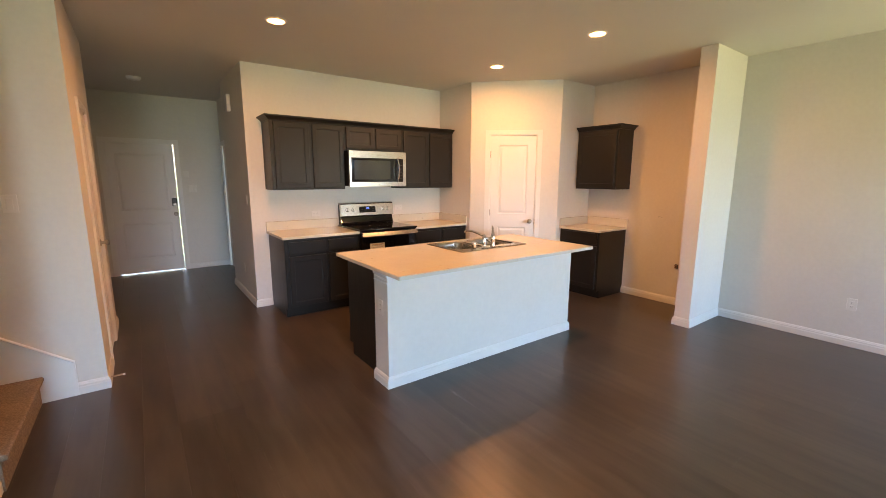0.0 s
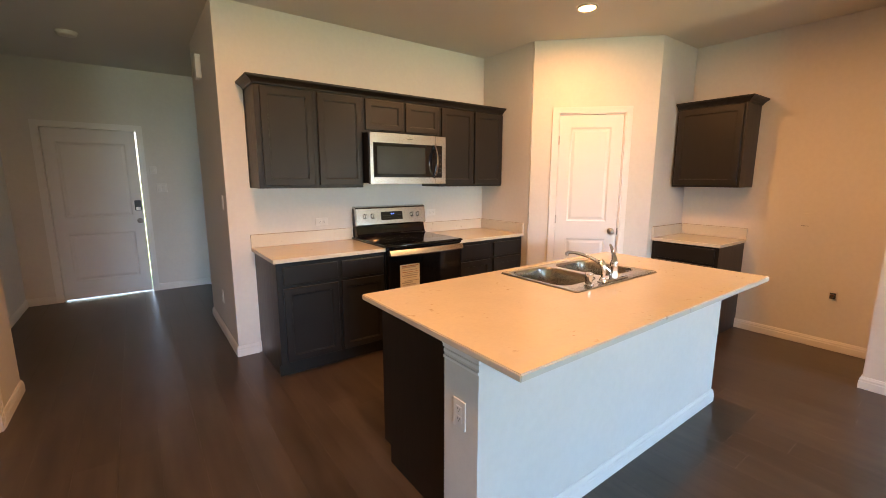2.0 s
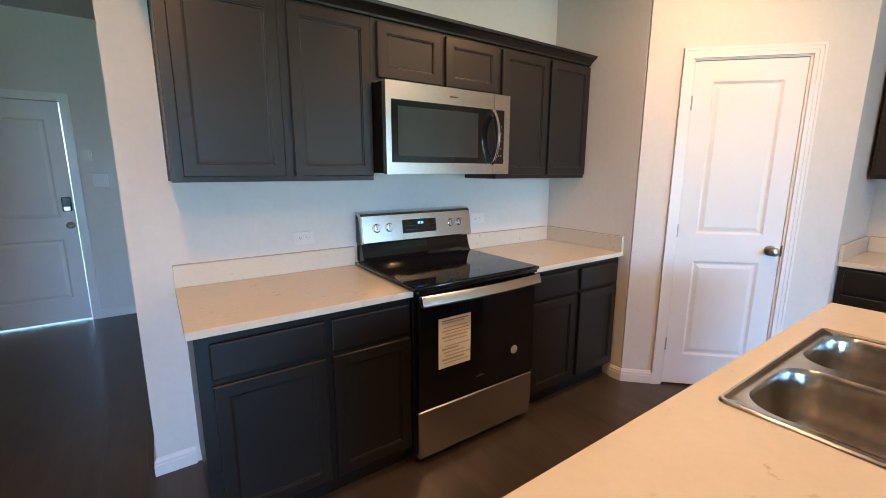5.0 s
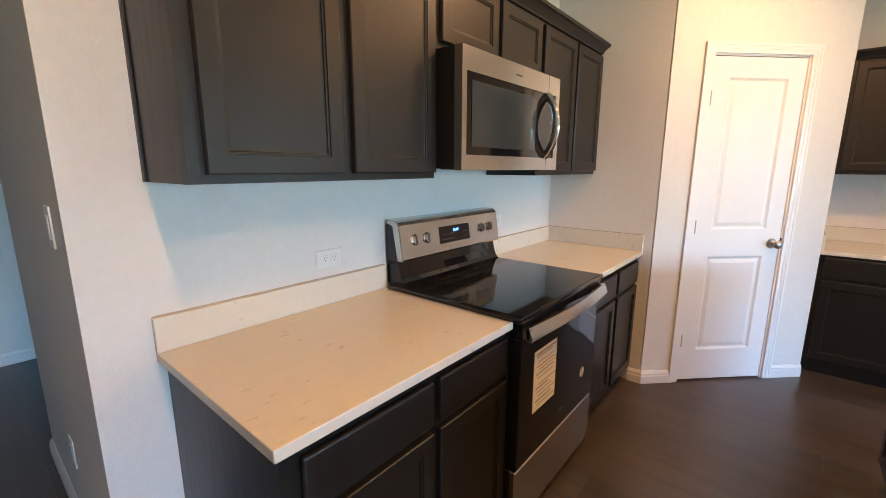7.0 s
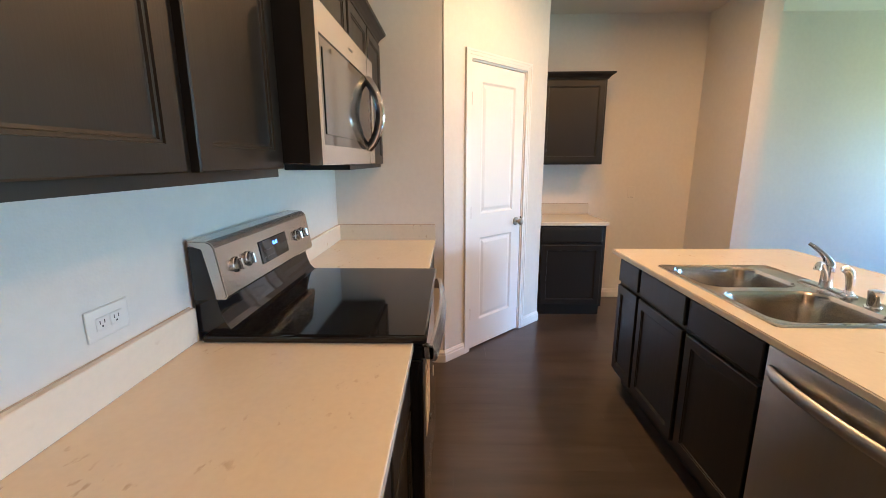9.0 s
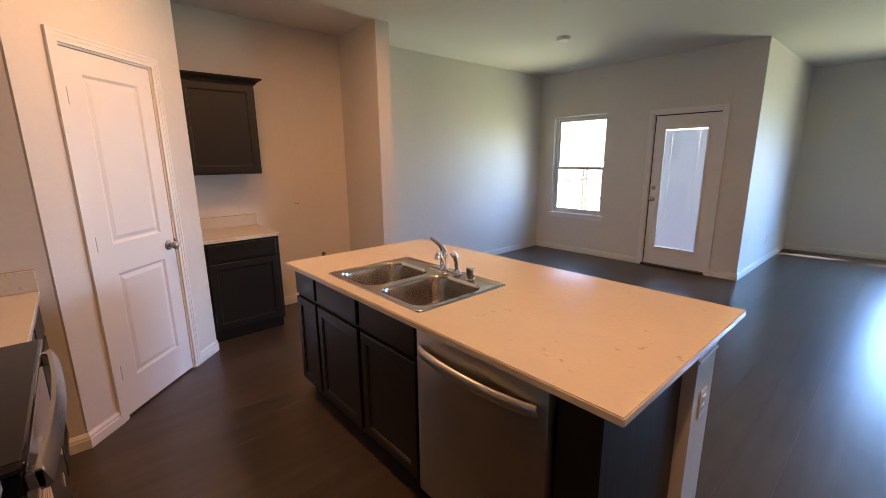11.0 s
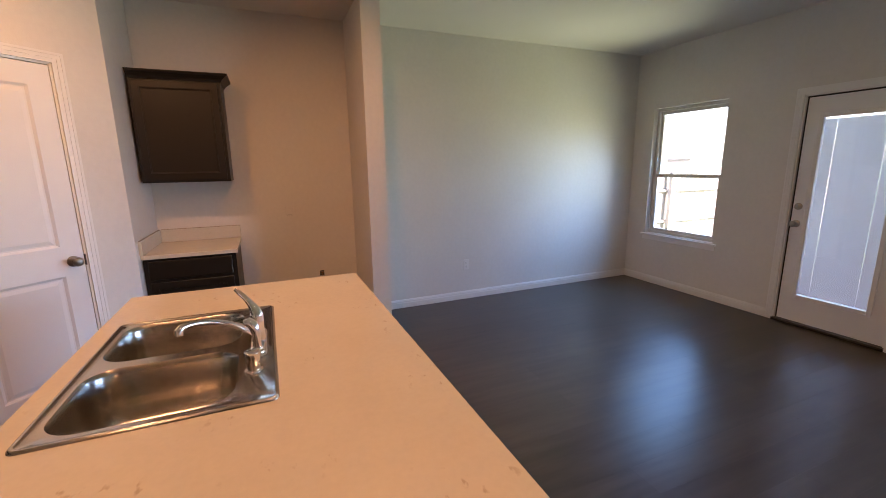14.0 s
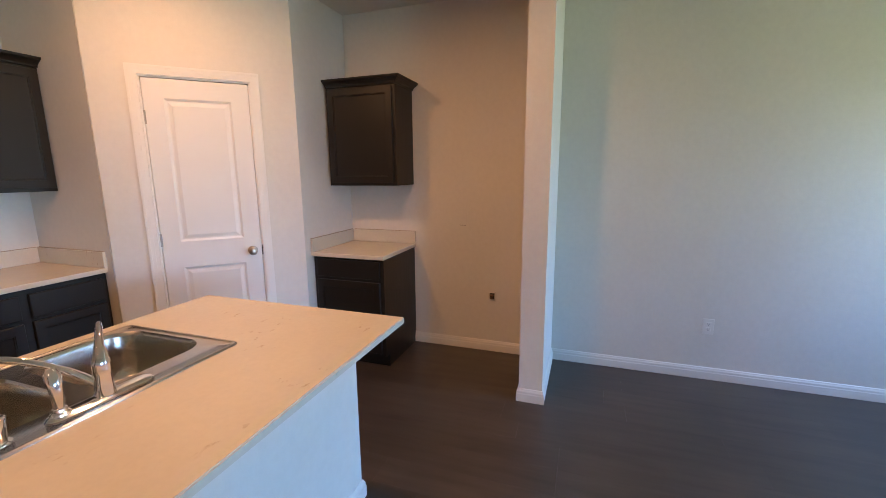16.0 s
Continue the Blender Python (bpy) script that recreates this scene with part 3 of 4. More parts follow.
def drawer(parent, x0, x1, z0, z1, yf):
    b = BM()
    box(b, x0, x1, yf, yf + 0.019, z0, z1, 0.006, 2)
    return part("drawer_front", b, ESPRESSO, parent)


def base_cabinet(m, w, label, doors, group, depth=0.60, top=0.862, hollow=False):
    """Base unit, front towards -y, back at y = 0. doors: (x0, x1) of each."""
    c = thing("base_cabinet", m, label, "cabinet", group)
    b = BM()
    yf = -depth
    if hollow:
        box(b, 0, w, yf, 0, 0.10, 0.60)
        f = BM()
        box(f, 0, w, yf, yf + 0.018, 0.6002, top)
        part("front_rail", f, ESPRESSO, c)
    else:
        box(b, 0, w, yf, 0, 0.10, top)
    part("body", b, ESPRESSO, c)
    b = BM()
    box(b, 0.004, w - 0.004, yf + 0.07, 0, 0.001, 0.0995)
    part("plinth", b, ESPRESSO, c)
    b = BM()
    box(b, 0.0, w, yf + 0.058, yf + 0.0695, 0.001, 0.098)
    part("toe_kick", b, ESPRESSO, c)
    for x0, x1 in doors:
        drawer(c, x0, x1, 0.705, 0.842, yf - 0.0195)
        cab_door(c, x0, x1, 0.125, 0.682, yf - 0.0195)
    return c


GB = "espresso base cabinets"
base_cabinet(pose(1.345, YK - 0.002, 0), 0.858, "espresso wooden base cabinet with two drawers and doors, beside the range", ((0.043, 0.452), (0.480, 0.846)), GB, depth=0.633, top=0.8745)
base_cabinet(pose(2.979, YK - 0.002, 0), 0.854, "espresso wooden base cabinet with two drawers and doors, by the pantry", ((0.025, 0.405), (0.447, 0.830)), GB, depth=0.633, top=0.8745)
base_cabinet(pose(XR - 0.002, 3.615, 0, 0, 0, -90), 0.60, "espresso wooden base cabinet with one drawer and door", ((0.03, 0.57),), GB, depth=0.585, top=0.8605)

GU = "espresso wall cabinets"


def wall_cabinet(m, w, z0, z1, doors, label, group=GU, depth=0.305):
    c = thing("wall_cabinet", m, label, "cabinet", group)
    b = BM()
    box(b, 0, w, -depth, 0, z0, z1)
    part("body", b, ESPRESSO, c)
    for x0, x1 in doors:
        cab_door(c, x0, x1, z0 + 0.022, z1 - 0.025, -depth - 0.0195)
    return c


def crown(bm, pts, z):
    """Crown moulding along pts (x, y), leaning out to the right of the way."""
    prof = ((0.0, 0.0), (0.010, 0.002), (0.013, 0.012), (0.026, 0.025), (0.044, 0.038), (0.054, 0.042), (0.057, 0.056), (0.0, 0.056))
    rings = []
    n = len(pts)
    for i, p in enumerate(pts):
        p = Vector((*p, 0))
        ds = []
        if i > 0:
            ds.append((p - Vector((*pts[i - 1], 0))).normalized())
        if i < n - 1:
            ds.append((Vector((*pts[i + 1], 0)) - p).normalized())
        ns = [Vector((d.y, -d.x, 0)) for d in ds]
        nv = sum(ns, Vector()) if len(ns) == 1 else (ns[0] + ns[1])
        rings.append([bm.verts.new(p + nv * u + Vector((0, 0, z + h))) for u, h in prof])
    for a, c in zip(rings, rings[1:]):
        for k in range(len(prof)):
            j = (k + 1) % len(prof)
            bm.faces.new((a[k], a[j], c[j], c[k]))
    bm.faces.new(rings[0][::-1])
    bm.faces.new(rings[-1])


U0, U1 = 1.39, 2.15
YW = YK - 0.002
end = wall_cabinet(pose(1.352, YW, 0), 0.842, U0, U1, ((0.038, 0.421), (0.460, 0.836)), "espresso wall cabinet with two recessed-panel doors")
b = BM()
box(b, -0.006, -0.0005, -0.020, 0.0, U0, U1, 0.001)
part("scribe_strip", b, ESPRESSO, end, "narrow moulding along the wall")
wall_cabinet(pose(2.196, YW, 0), 0.800, 1.853, U1, ((0.028, 0.395), (0.425, 0.788)), "short espresso wall cabinet over the microwave")
wall_cabinet(pose(2.999, YW, 0), 0.833, U0, U1, ((0.022, 0.415), (0.442, 0.824)), "espresso wall cabinet with two recessed-panel doors, by the pantry")
b = BM()
crown(b, [(1.352, YW), (1.352, YW - 0.307), (3.832, YW - 0.307)], U1 - 0.012)
box(b, 1.353, 3.831, YW - 0.306, YW, U1 + 0.0005, U1 + 0.010)
tagged(finish("crown_moulding", b, ESPRESSO), "espresso crown moulding along the wall cabinets' top", "moulding")
fcab = wall_cabinet(pose(XR - 0.002, 3.60, 0, 0, 0, -90), 0.59, U0, U1 - 0.004, ((0.02, 0.57),), "single espresso wall cabinet with one door", depth=0.325)
b = BM()
crown(b, [(0.0, -0.327), (0.59, -0.327), (0.59, 0.0)], U1 - 0.016)
box(b, 0.001, 0.589, -0.326, 0, U1 - 0.0035, U1 + 0.006)
part("crown", b, ESPRESSO, fcab)


# ---- worktops ----
ZT = 0.893


ZR, ZS = 0.905, 0.891


def worktop(label, boxes, splash, top):
    c = thing("worktop", pose(boxes[0][0], boxes[0][2], 0), label, "worktop", "cream quartz worktops")
    ox, oy = boxes[0][0], boxes[0][2]
    for q in boxes:
        b = BM()
        box(b, q[0] - ox, q[1] - ox, q[2] - oy, q[3] - oy, top - 0.030, top, 0.003, 2)
        part("slab", b, QUARTZ, c)
    for q in splash:
        b = BM()
        box(b, q[0] - ox, q[1] - ox, q[2] - oy, q[3] - oy, top + 0.0005, top + 0.104, 0.002)
        part("backsplash", b, QUARTZ, c, "low quartz upstand")
        b = BM()
        z = top + 0.1055
        if q[1] - q[0] > q[3] - q[2]:
            yy = q[3] - oy - 0.003
            tube(b, [(q[0] - ox + 0.002, yy, z), (q[1] - ox - 0.002, yy, z)], 0.0018, 6)
        else:
            tube(b, [(q[1] - ox - 0.003, q[2] - oy + 0.002, z), (q[1] - ox - 0.003, q[3] - oy - 0.002, z)], 0.0018, 6)
        part("caulk_bead", b, CAULK, c, "tan caulk line along the wall")


worktop("cream quartz worktop with low upstand, beside the range", [(1.322, 2.204, 4.505, YK - 0.001)], [(1.322, 2.204, YK - 0.021, YK - 0.001)], ZR)
worktop("cream quartz worktop with low upstand, by the pantry", [(2.977, 3.834, 4.505, YK - 0.001)], [(2.977, 3.813, YK - 0.021, YK - 0.001), (3.814, 3.834, 4.505, YK - 0.001)], ZR)
worktop("small cream quartz worktop with low upstand", [(4.722, XR - 0.001, 3.0, 3.619)], [(XR - 0.021, XR - 0.001, 3.0, 3.598), (4.722, XR - 0.001, 3.599, 3.619)], ZS)


# ---- range ----
def kitchen_range():
    W = 0.760
    c = thing("electric_range", pose(2.2095, YW, 0), "stainless steel electric range with black glass cooktop", "range")
    yf = -0.668
    b = BM()
    box(b, 0.004, W - 0.004, yf + 0.03, -0.01, 0.03, 0.893)
    part("body", b, BLACKPL, c)
    b = BM()
    box(b, -0.026, W + 0.012, yf - 0.036, -0.040, 0.9065, 0.9272, 0.006, 2)
    box(b, 0.002, W - 0.002, yf - 0.030, -0.040, 0.8935, 0.9066)
    part("cooktop", b, BLACKGL, c, "raised black cooktop rim", True)
    b = BM()
    box(b, -0.012, W - 0.002, yf - 0.028, -0.112, 0.9275, 0.9290, 0.0006)
    part("cooktop_glass", b, BLACKGL, c, "clean black glass plate")
    # oven door
    b = BM()
    box(b, 0.006, W - 0.006, yf - 0.022, yf + 0.028, 0.312, 0.838, 0.004)
    door = part("oven_door", b, BLACKGL, c, "black glass oven door")
    b = BM()
    box(b, 0.006, W - 0.006, yf - 0.024, yf + 0.028, 0.839, 0.890, 0.004)
    part("door_band", b, BLACKGL, c, "black trim over the oven door")
    b = BM()
    n = 14
    rings = []
    for k in range(n + 1):
        x, y = 0.004 + (W - 0.008) * k / n, yf - 0.058 - 0.020 * math.sin(math.pi * k / n)
        rings.append([b.verts.new((x, y + dy, 0.862 + dz)) for dy, dz in ((-0.002, -0.024), (-0.008, -0.016), (0.004, 0.020), (0.008, 0.026), (0.018, 0.026), (0.014, -0.024))])
    for p, q in zip(rings, rings[1:]):
        for k in range(6):
            b.faces.new((p[k], p[(k + 1) % 6], q[(k + 1) % 6], q[k]))
    b.faces.new(rings[0][::-1])
    b.faces.new(rings[-1])
    for x in (0.004, W - 0.034):
        box(b, x, x + 0.030, yf - 0.056, yf - 0.0245, 0.842, 0.885, 0.003)
    part("oven_handle", b, STEEL, door, "curved stainless steel bar handle", True)
    b = BM()
    box(b, 0.002, W - 0.002, yf - 0.020, yf + 0.028, 0.055, 0.305, 0.005)
    part("storage_drawer", b, STEEL, c, "stainless steel drawer front")
    for x in (0.03, W - 0.06):
        for y in (yf + 0.05, -0.10):
            b = BM()
            box(b, x, x + 0.03, y, y + 0.03, 0.001, 0.0295)
            part("foot", b, BLACKPL, c)
    # back guard
    b = BM()
    prof = ((-0.012, 0.9275), (-0.128, 0.9275), (-0.112, 0.936), (-0.100, 0.952), (-0.088, 0.985), (-0.078, 1.03), (-0.012, 1.03))
    for a in ((0.006, W - 0.006),):
        ra = [b.verts.new((a[0], y, z)) for y, z in prof]
        rb = [b.verts.new((a[1], y, z)) for y, z in prof]
        for k in range(len(prof)):
            j = (k + 1) % len(prof)
            b.faces.new((ra[k], ra[j], rb[j], rb[k]))
        b.faces.new(ra[::-1])
        b.faces.new(rb)
    part("backguard", b, BLACKGL, c, "black sloping backguard")
    b = BM()
    prof = ((-0.0125, 1.0305), (-0.0775, 1.0305), (-0.0565, 1.183), (-0.0125, 1.189))
    ra = [b.verts.new((0.004, y, z)) for y, z in prof]
    rb = [b.verts.new((W - 0.004, y, z)) for y, z in prof]
    for k in range(4):
        b.faces.new((ra[k], ra[(k + 1) % 4], rb[(k + 1) % 4], rb[k]))
    b.faces.new(ra[::-1])
    b.faces.new(rb)
    part("panel_housing", b, BLACKPL, c, "black housing behind the control panel")
    b = BM()
    prof = ((-0.080, 1.0305), (-0.108, 1.0305), (-0.115, 1.040), (-0.092, 1.186), (-0.084, 1.199), (-0.070, 1.206), (-0.012, 1.208), (-0.012, 1.192), (-0.058, 1.186))
    ra = [b.verts.new((0.0, y, z)) for y, z in prof]
    rb = [b.verts.new((W, y, z)) for y, z in prof]
    for k in range(len(prof)):
        j = (k + 1) % len(prof)
        b.faces.new((ra[k], ra[j], rb[j], rb[k]))
    b.faces.new(ra[::-1])
    b.faces.new(rb)
    bmesh.ops.bevel(b, geom=[e for e in b.edges if abs(e.verts[0].co.x - e.verts[1].co.x) < 1e-5], offset=0.004, segments=2, affect="EDGES")
    pan = part("control_panel", b, STEEL, c, "stainless steel control panel")
    slope = math.degrees(math.atan2(0.023, 0.146))

    def face(x, s, out=0.0):
        """A point of the panel's sloping face: s up from its foot, out towards the room."""
        a = radians(slope)
        return Vector((x, -0.115 + s * math.sin(a) - out * math.cos(a), 1.040 + s * math.cos(a)))
    fn = Vector((0, -math.cos(radians(slope)), math.sin(radians(slope)))).normalized()
    for x in (0.090, 0.170, 0.605, 0.672):
        b = BM()
        lathe(b, face(x, 0.078), fn, [(0, 0.025), (0.004, 0.025), (0.006, 0.0215), (0.013, 0.0205), (0.014, 0.0)])
        g = BM()
        box(g, x - 0.0045, x + 0.0045, -0.025, -0.0145, 0.060, 0.096, 0.002)
        g.transform(Matrix.Translation(face(0.0, 0.0)) @ pose(0, 0, 0, -slope))
        part("control_knob", b, STEEL, pan, "bright metal control knob", True)
        part("knob_grip", g, STEEL, pan, "raised metal knob grip")
    M3 = Matrix.Translation(face(0.0, 0.0)) @ pose(0, 0, 0, -slope)
    b = BM()
    box(b, 0.255, 0.490, -0.003, 0.002, 0.035, 0.115, 0.002)
    b.transform(M3)
    disp = part("display", b, BLACKGL, pan, "black control display")
    b = BM()
    for k, x in enumerate((0.360, 0.369, 0.382, 0.391)):
        box(b, x, x + 0.006, -0.0042, -0.0032, 0.086, 0.099)
    b.transform(M3)
    part("digits", b, GLOW_BLUE, disp, "small blue glowing digits")
    b = BM()
    for r in range(2):
        for x in (0.275, 0.298, 0.321, 0.344, 0.435, 0.458, 0.481):
            box(b, x, x + 0.012, -0.0042, -0.0032, 0.052 + 0.024 * r, 0.056 + 0.024 * r)
    b.transform(M3)
    part("button_marks", b, DARKHOLE, disp, "small dim button legends")["kind"] = "stuff"
    # energy label and badges on the oven glass
    yl = yf - 0.0235
    b = BM()
    box(b, 0.112, 0.304, yl - 0.0008, yl + 0.001, 0.500, 0.752)
    lab = part("energy_label", b, PAPER, door, "cream paper energy label with print")
    random.seed(5)
    for k, z in enumerate((0.722, 0.700, 0.668, 0.650, 0.634, 0.606, 0.590, 0.574, 0.556, 0.536, 0.520)):
        b = BM()
        x0 = 0.130 + 0.01 * (k % 3)
        box(b, x0, x0 + 0.10 + 0.055 * random.random(), yl - 0.0016, yl - 0.0009, z, z + (0.006 if k % 3 else 0.010))
        part("print_line", b, INK, lab)
    b = BM()
    box(b, 0.130, 0.290, yl - 0.0016, yl - 0.0009, 0.735, 0.741)
    box(b, 0.130, 0.290, yl - 0.0016, yl - 0.0009, 0.684, 0.688)
    part("print_bars", b, REDINK, lab, "reddish printed bars")
    b = BM()
    lathe(b, (0.610, yl + 0.001, 0.478), (0, -1, 0), [(0, 0.024), (0.0015, 0.024), (0.0016, 0)], 28)
    part("round_sticker", b, mat("grey_sticker", (0.42, 0.42, 0.42), 0.5, noise_scale=60, var=0.3), door, "round grey sticker")
    b = BM()
    box(b, 0.345, 0.400, yl - 0.0005, yl + 0.001, 0.392, 0.398)
    box(b, 0.358, 0.388, yl - 0.0005, yl + 0.001, 0.400, 0.404)
    part("maker_mark", b, STEEL, door, "small pale maker's mark")


kitchen_range()


# ---- microwave ----
def microwave():
    W, Z0, Z1, yf = 0.782, 1.420, 1.848, -0.425
    c = thing("microwave", pose(2.207, YW, 0), "stainless steel over-range microwave with dark glass door", "microwave")
    b = BM()
    box(b, 0.002, W - 0.002, yf + 0.035, 0, Z0 + 0.006, Z1)
    part("body", b, MATTBLACK, c)
    gx0, gx1, gz0, gz1 = 0.028, 0.740, Z0 + 0.056, Z1 - 0.082
    b = BM()
    for q in ((0.0, gx0, Z0, Z1), (gx1, W, Z0, Z1), (gx0, gx1, Z0, gz0), (gx0, gx1, gz1, Z1)):
        box(b, q[0], q[1], yf, yf + 0.0345, q[2], q[3])
    door = part("door_frame", b, STEEL, c, "stainless steel door frame")
    b = BM()
    box(b, gx0, gx1, yf + 0.004, yf + 0.034, gz0, gz1)
    part("door_glass", b, BLACKGL, door, "black glass door")
    b = BM()
    box(b, gx0 + 0.035, gx1 - 0.185, yf + 0.0015, yf + 0.0035, gz0 + 0.030, gz1 - 0.028, 0.001)
    part("viewing_window", b, MWGLASS, door, "greenish dark viewing window")
    for za, zb in ((Z0, gz0), (gz1, Z1)):
        b = BM()
        box(b, 0.664, 0.6655, yf - 0.0008, yf + 0.002, za, zb)
        part("door_seam", b, DARKHOLE, door)
    b = BM()
    n = 16
    pts = [(0.655 - 0.006 * math.sin(math.pi * k / n), yf + 0.006 - 0.058 * math.sin(math.pi * k / n) ** 0.7, gz0 + 0.006 + (gz1 - gz0 - 0.012) * k / n) for k in range(n + 1)]
    tube(b, pts, 0.010, 12, 1.9)
    part("door_handle", b, CHROME, door, "curved bright metal handle", True)
    b = BM()
    for k in range(5):
        for i in range(3):
            box(b, 0.688 + 0.015 * i, 0.696 + 0.015 * i, yf + 0.0025, yf + 0.0037, gz0 + 0.04 + 0.04 * k, gz0 + 0.048 + 0.04 * k)
    part("button_marks", b, mat("grey_print", (0.12, 0.12, 0.12), 0.5, noise_scale=20, var=0.1), door, "faint grey button legends")["kind"] = "stuff"
    b = BM()
    box(b, 0.365, 0.415, yf - 0.0012, yf + 0.001, Z1 - 0.046, Z1 - 0.040)
    part("maker_mark", b, DARKHOLE, door, "small dark maker's mark")
    for x in (0.12, 0.46):
        b = BM()
        box(b, x, x + 0.2, yf + 0.08, yf + 0.2, Z0 + 0.002, Z0 + 0.0062)
        part("vent_filter", b, STEEL, c, "metal grease filter underneath")


microwave()


# ---- island ----
IX0, IX1, IY0, IYM, IY1 = 1.50, 3.565, 2.548, 2.748, 3.362
b = BM()
box(b, IX0, IX1, IY0, IYM, 0.0, 0.862)
isl = structure("wall_island", b, WALL, "low painted drywall half wall behind the island", category="wall")
b = BM()
for z, o in ((0.848, 0.012), (0.835, 0.008), (0.812, 0.004)):
    box(b, IX0 - o, IX0, IY0 - o, IYM, z, z + 0.0135)
box(b, IX0 - 0.006, IX0 + 0.0, IY0, IYM, 0.79, 0.80)
structure("trim_island_cap", b, TRIM, "small white stepped cap moulding", category="trim")
for q in (((IX0, IY0), (IX1, IY0)), ((IX1, IY0), (IX1, IYM)), ((IX0, IYM), (IX0, IY0))):
    baseboard(q[1], q[0], E1, E1)

# units face the range side; their own left is towards the dining wall
GI = "espresso island cabinets"


def island_unit(xr, w, doors, label):
    return base_cabinet(pose(xr, IYM + 0.002, 0, 0, 0, 180), w, label, doors, GI, depth=0.592, hollow=w > 0.5)


island_unit(3.563, 0.288, ((0.014, 0.274),), "narrow espresso island cabinet with one drawer and door")
island_unit(3.2745, 0.943, ((0.012, 0.455), (0.487, 0.925)), "espresso island sink cabinet with two doors")
c = thing("end_panel", pose(IX0 + 0.045, IYM + 0.002, 0), "espresso wooden end panel of the island with toe notch", "panel")
b = BM()
box(b, 0.0, 0.140, 0.0, 0.588, 0.10, 0.862)
box(b, 0.0, 0.140, 0.0, 0.525, 0.001, 0.0995)
part("panel_board", b, ESPRESSO, c)


def dishwasher():
    W = 0.636
    c = thing("dishwasher", pose(2.327, IYM + 0.002, 0, 0, 0, 180), "stainless steel dishwasher with curved bar handle", "dishwasher")
    yf = -0.60
    b = BM()
    box(b, 0.004, W - 0.004, yf + 0.03, -0.01, 0.10, 0.858)
    box(b, 0.010, W - 0.010, yf + 0.08, -0.01, 0.001, 0.0995)
    part("body", b, BLACKPL, c)
    b = BM()
    box(b, 0.006, W - 0.006, yf - 0.022, yf + 0.0295, 0.105, 0.850, 0.006, 2)
    d = part("door", b, DWSTEEL, c, "brushed steel door", True)
    b = BM()
    n = 16
    pts = [(0.04 + (W - 0.08) * k / n, yf - 0.030 - 0.040 * math.sin(math.pi * k / n) ** 0.6, 0.775) for k in range(n + 1)]
    tube(b, pts, 0.013, 12, 1.6)
    part("door_handle", b, DWSTEEL, d, "curved steel bar handle", True)
    b = BM()
    box(b, 0.06, W - 0.06, yf + 0.031, yf + 0.04, 0.02, 0.095)
    part("kick_plate", b, BLACKPL, c)


dishwasher()


def slab_with_hole(bm, o, h, z0, z1):
    """A slab o = (x0, x1, y0, y1) with a rectangular hole h."""
    def ring(q, z):
        return [bm.verts.new(p) for p in ((q[0], q[2], z), (q[1], q[2], z), (q[1], q[3], z), (q[0], q[3], z))]
    ot, ht, ob, hb = ring(o, z1), ring(h, z1), ring(o, z0), ring(h, z0)
    for k in range(4):
        j = (k + 1) % 4
        bm.faces.new((ot[k], ot[j], ht[j], ht[k]))
        bm.faces.new((ob[j], ob[k], hb[k], hb[j]))
        bm.faces.new((ob[k], ob[j], ot[j], ot[k]))
        bm.faces.new((ht[k], ht[j], hb[j], hb[k]))
    outer = [e for e in bm.edges if all(v in ot or v in ob for v in e.verts)]
    bmesh.ops.bevel(bm, geom=outer, offset=0.004, segments=2, affect="EDGES")


SX0, SX1, SY0, SY1 = 2.352, 3.170, 2.772, 3.330
c = thing("island_worktop", pose(1.467, 2.324, 0), "cream quartz island worktop with fine brown flecks", "worktop", "cream quartz worktops")
b = BM()
slab_with_hole(b, (0, 3.597 - 1.467, 0, 3.399 - 2.324), (SX0 + 0.02 - 1.467, SX1 - 0.02 - 1.467, SY0 + 0.02 - 2.324, SY1 - 0.02 - 2.324), ZT - 0.028, ZT)
part("slab", b, QUARTZ, c)


# ---- sink ----
def rounded(x0, x1, y0, y1, r, n=7):
    pts = []
    for cx, cy, a0 in ((x1 - r, y0 + r, -90), (x1 - r, y1 - r, 0), (x0 + r, y1 - r, 90), (x0 + r, y0 + r, 180)):
        for k in range(n + 1):
            a = radians(a0 + 90 * k / n)
            pts.append((cx + r * math.cos(a), cy + r * math.sin(a)))
    return pts


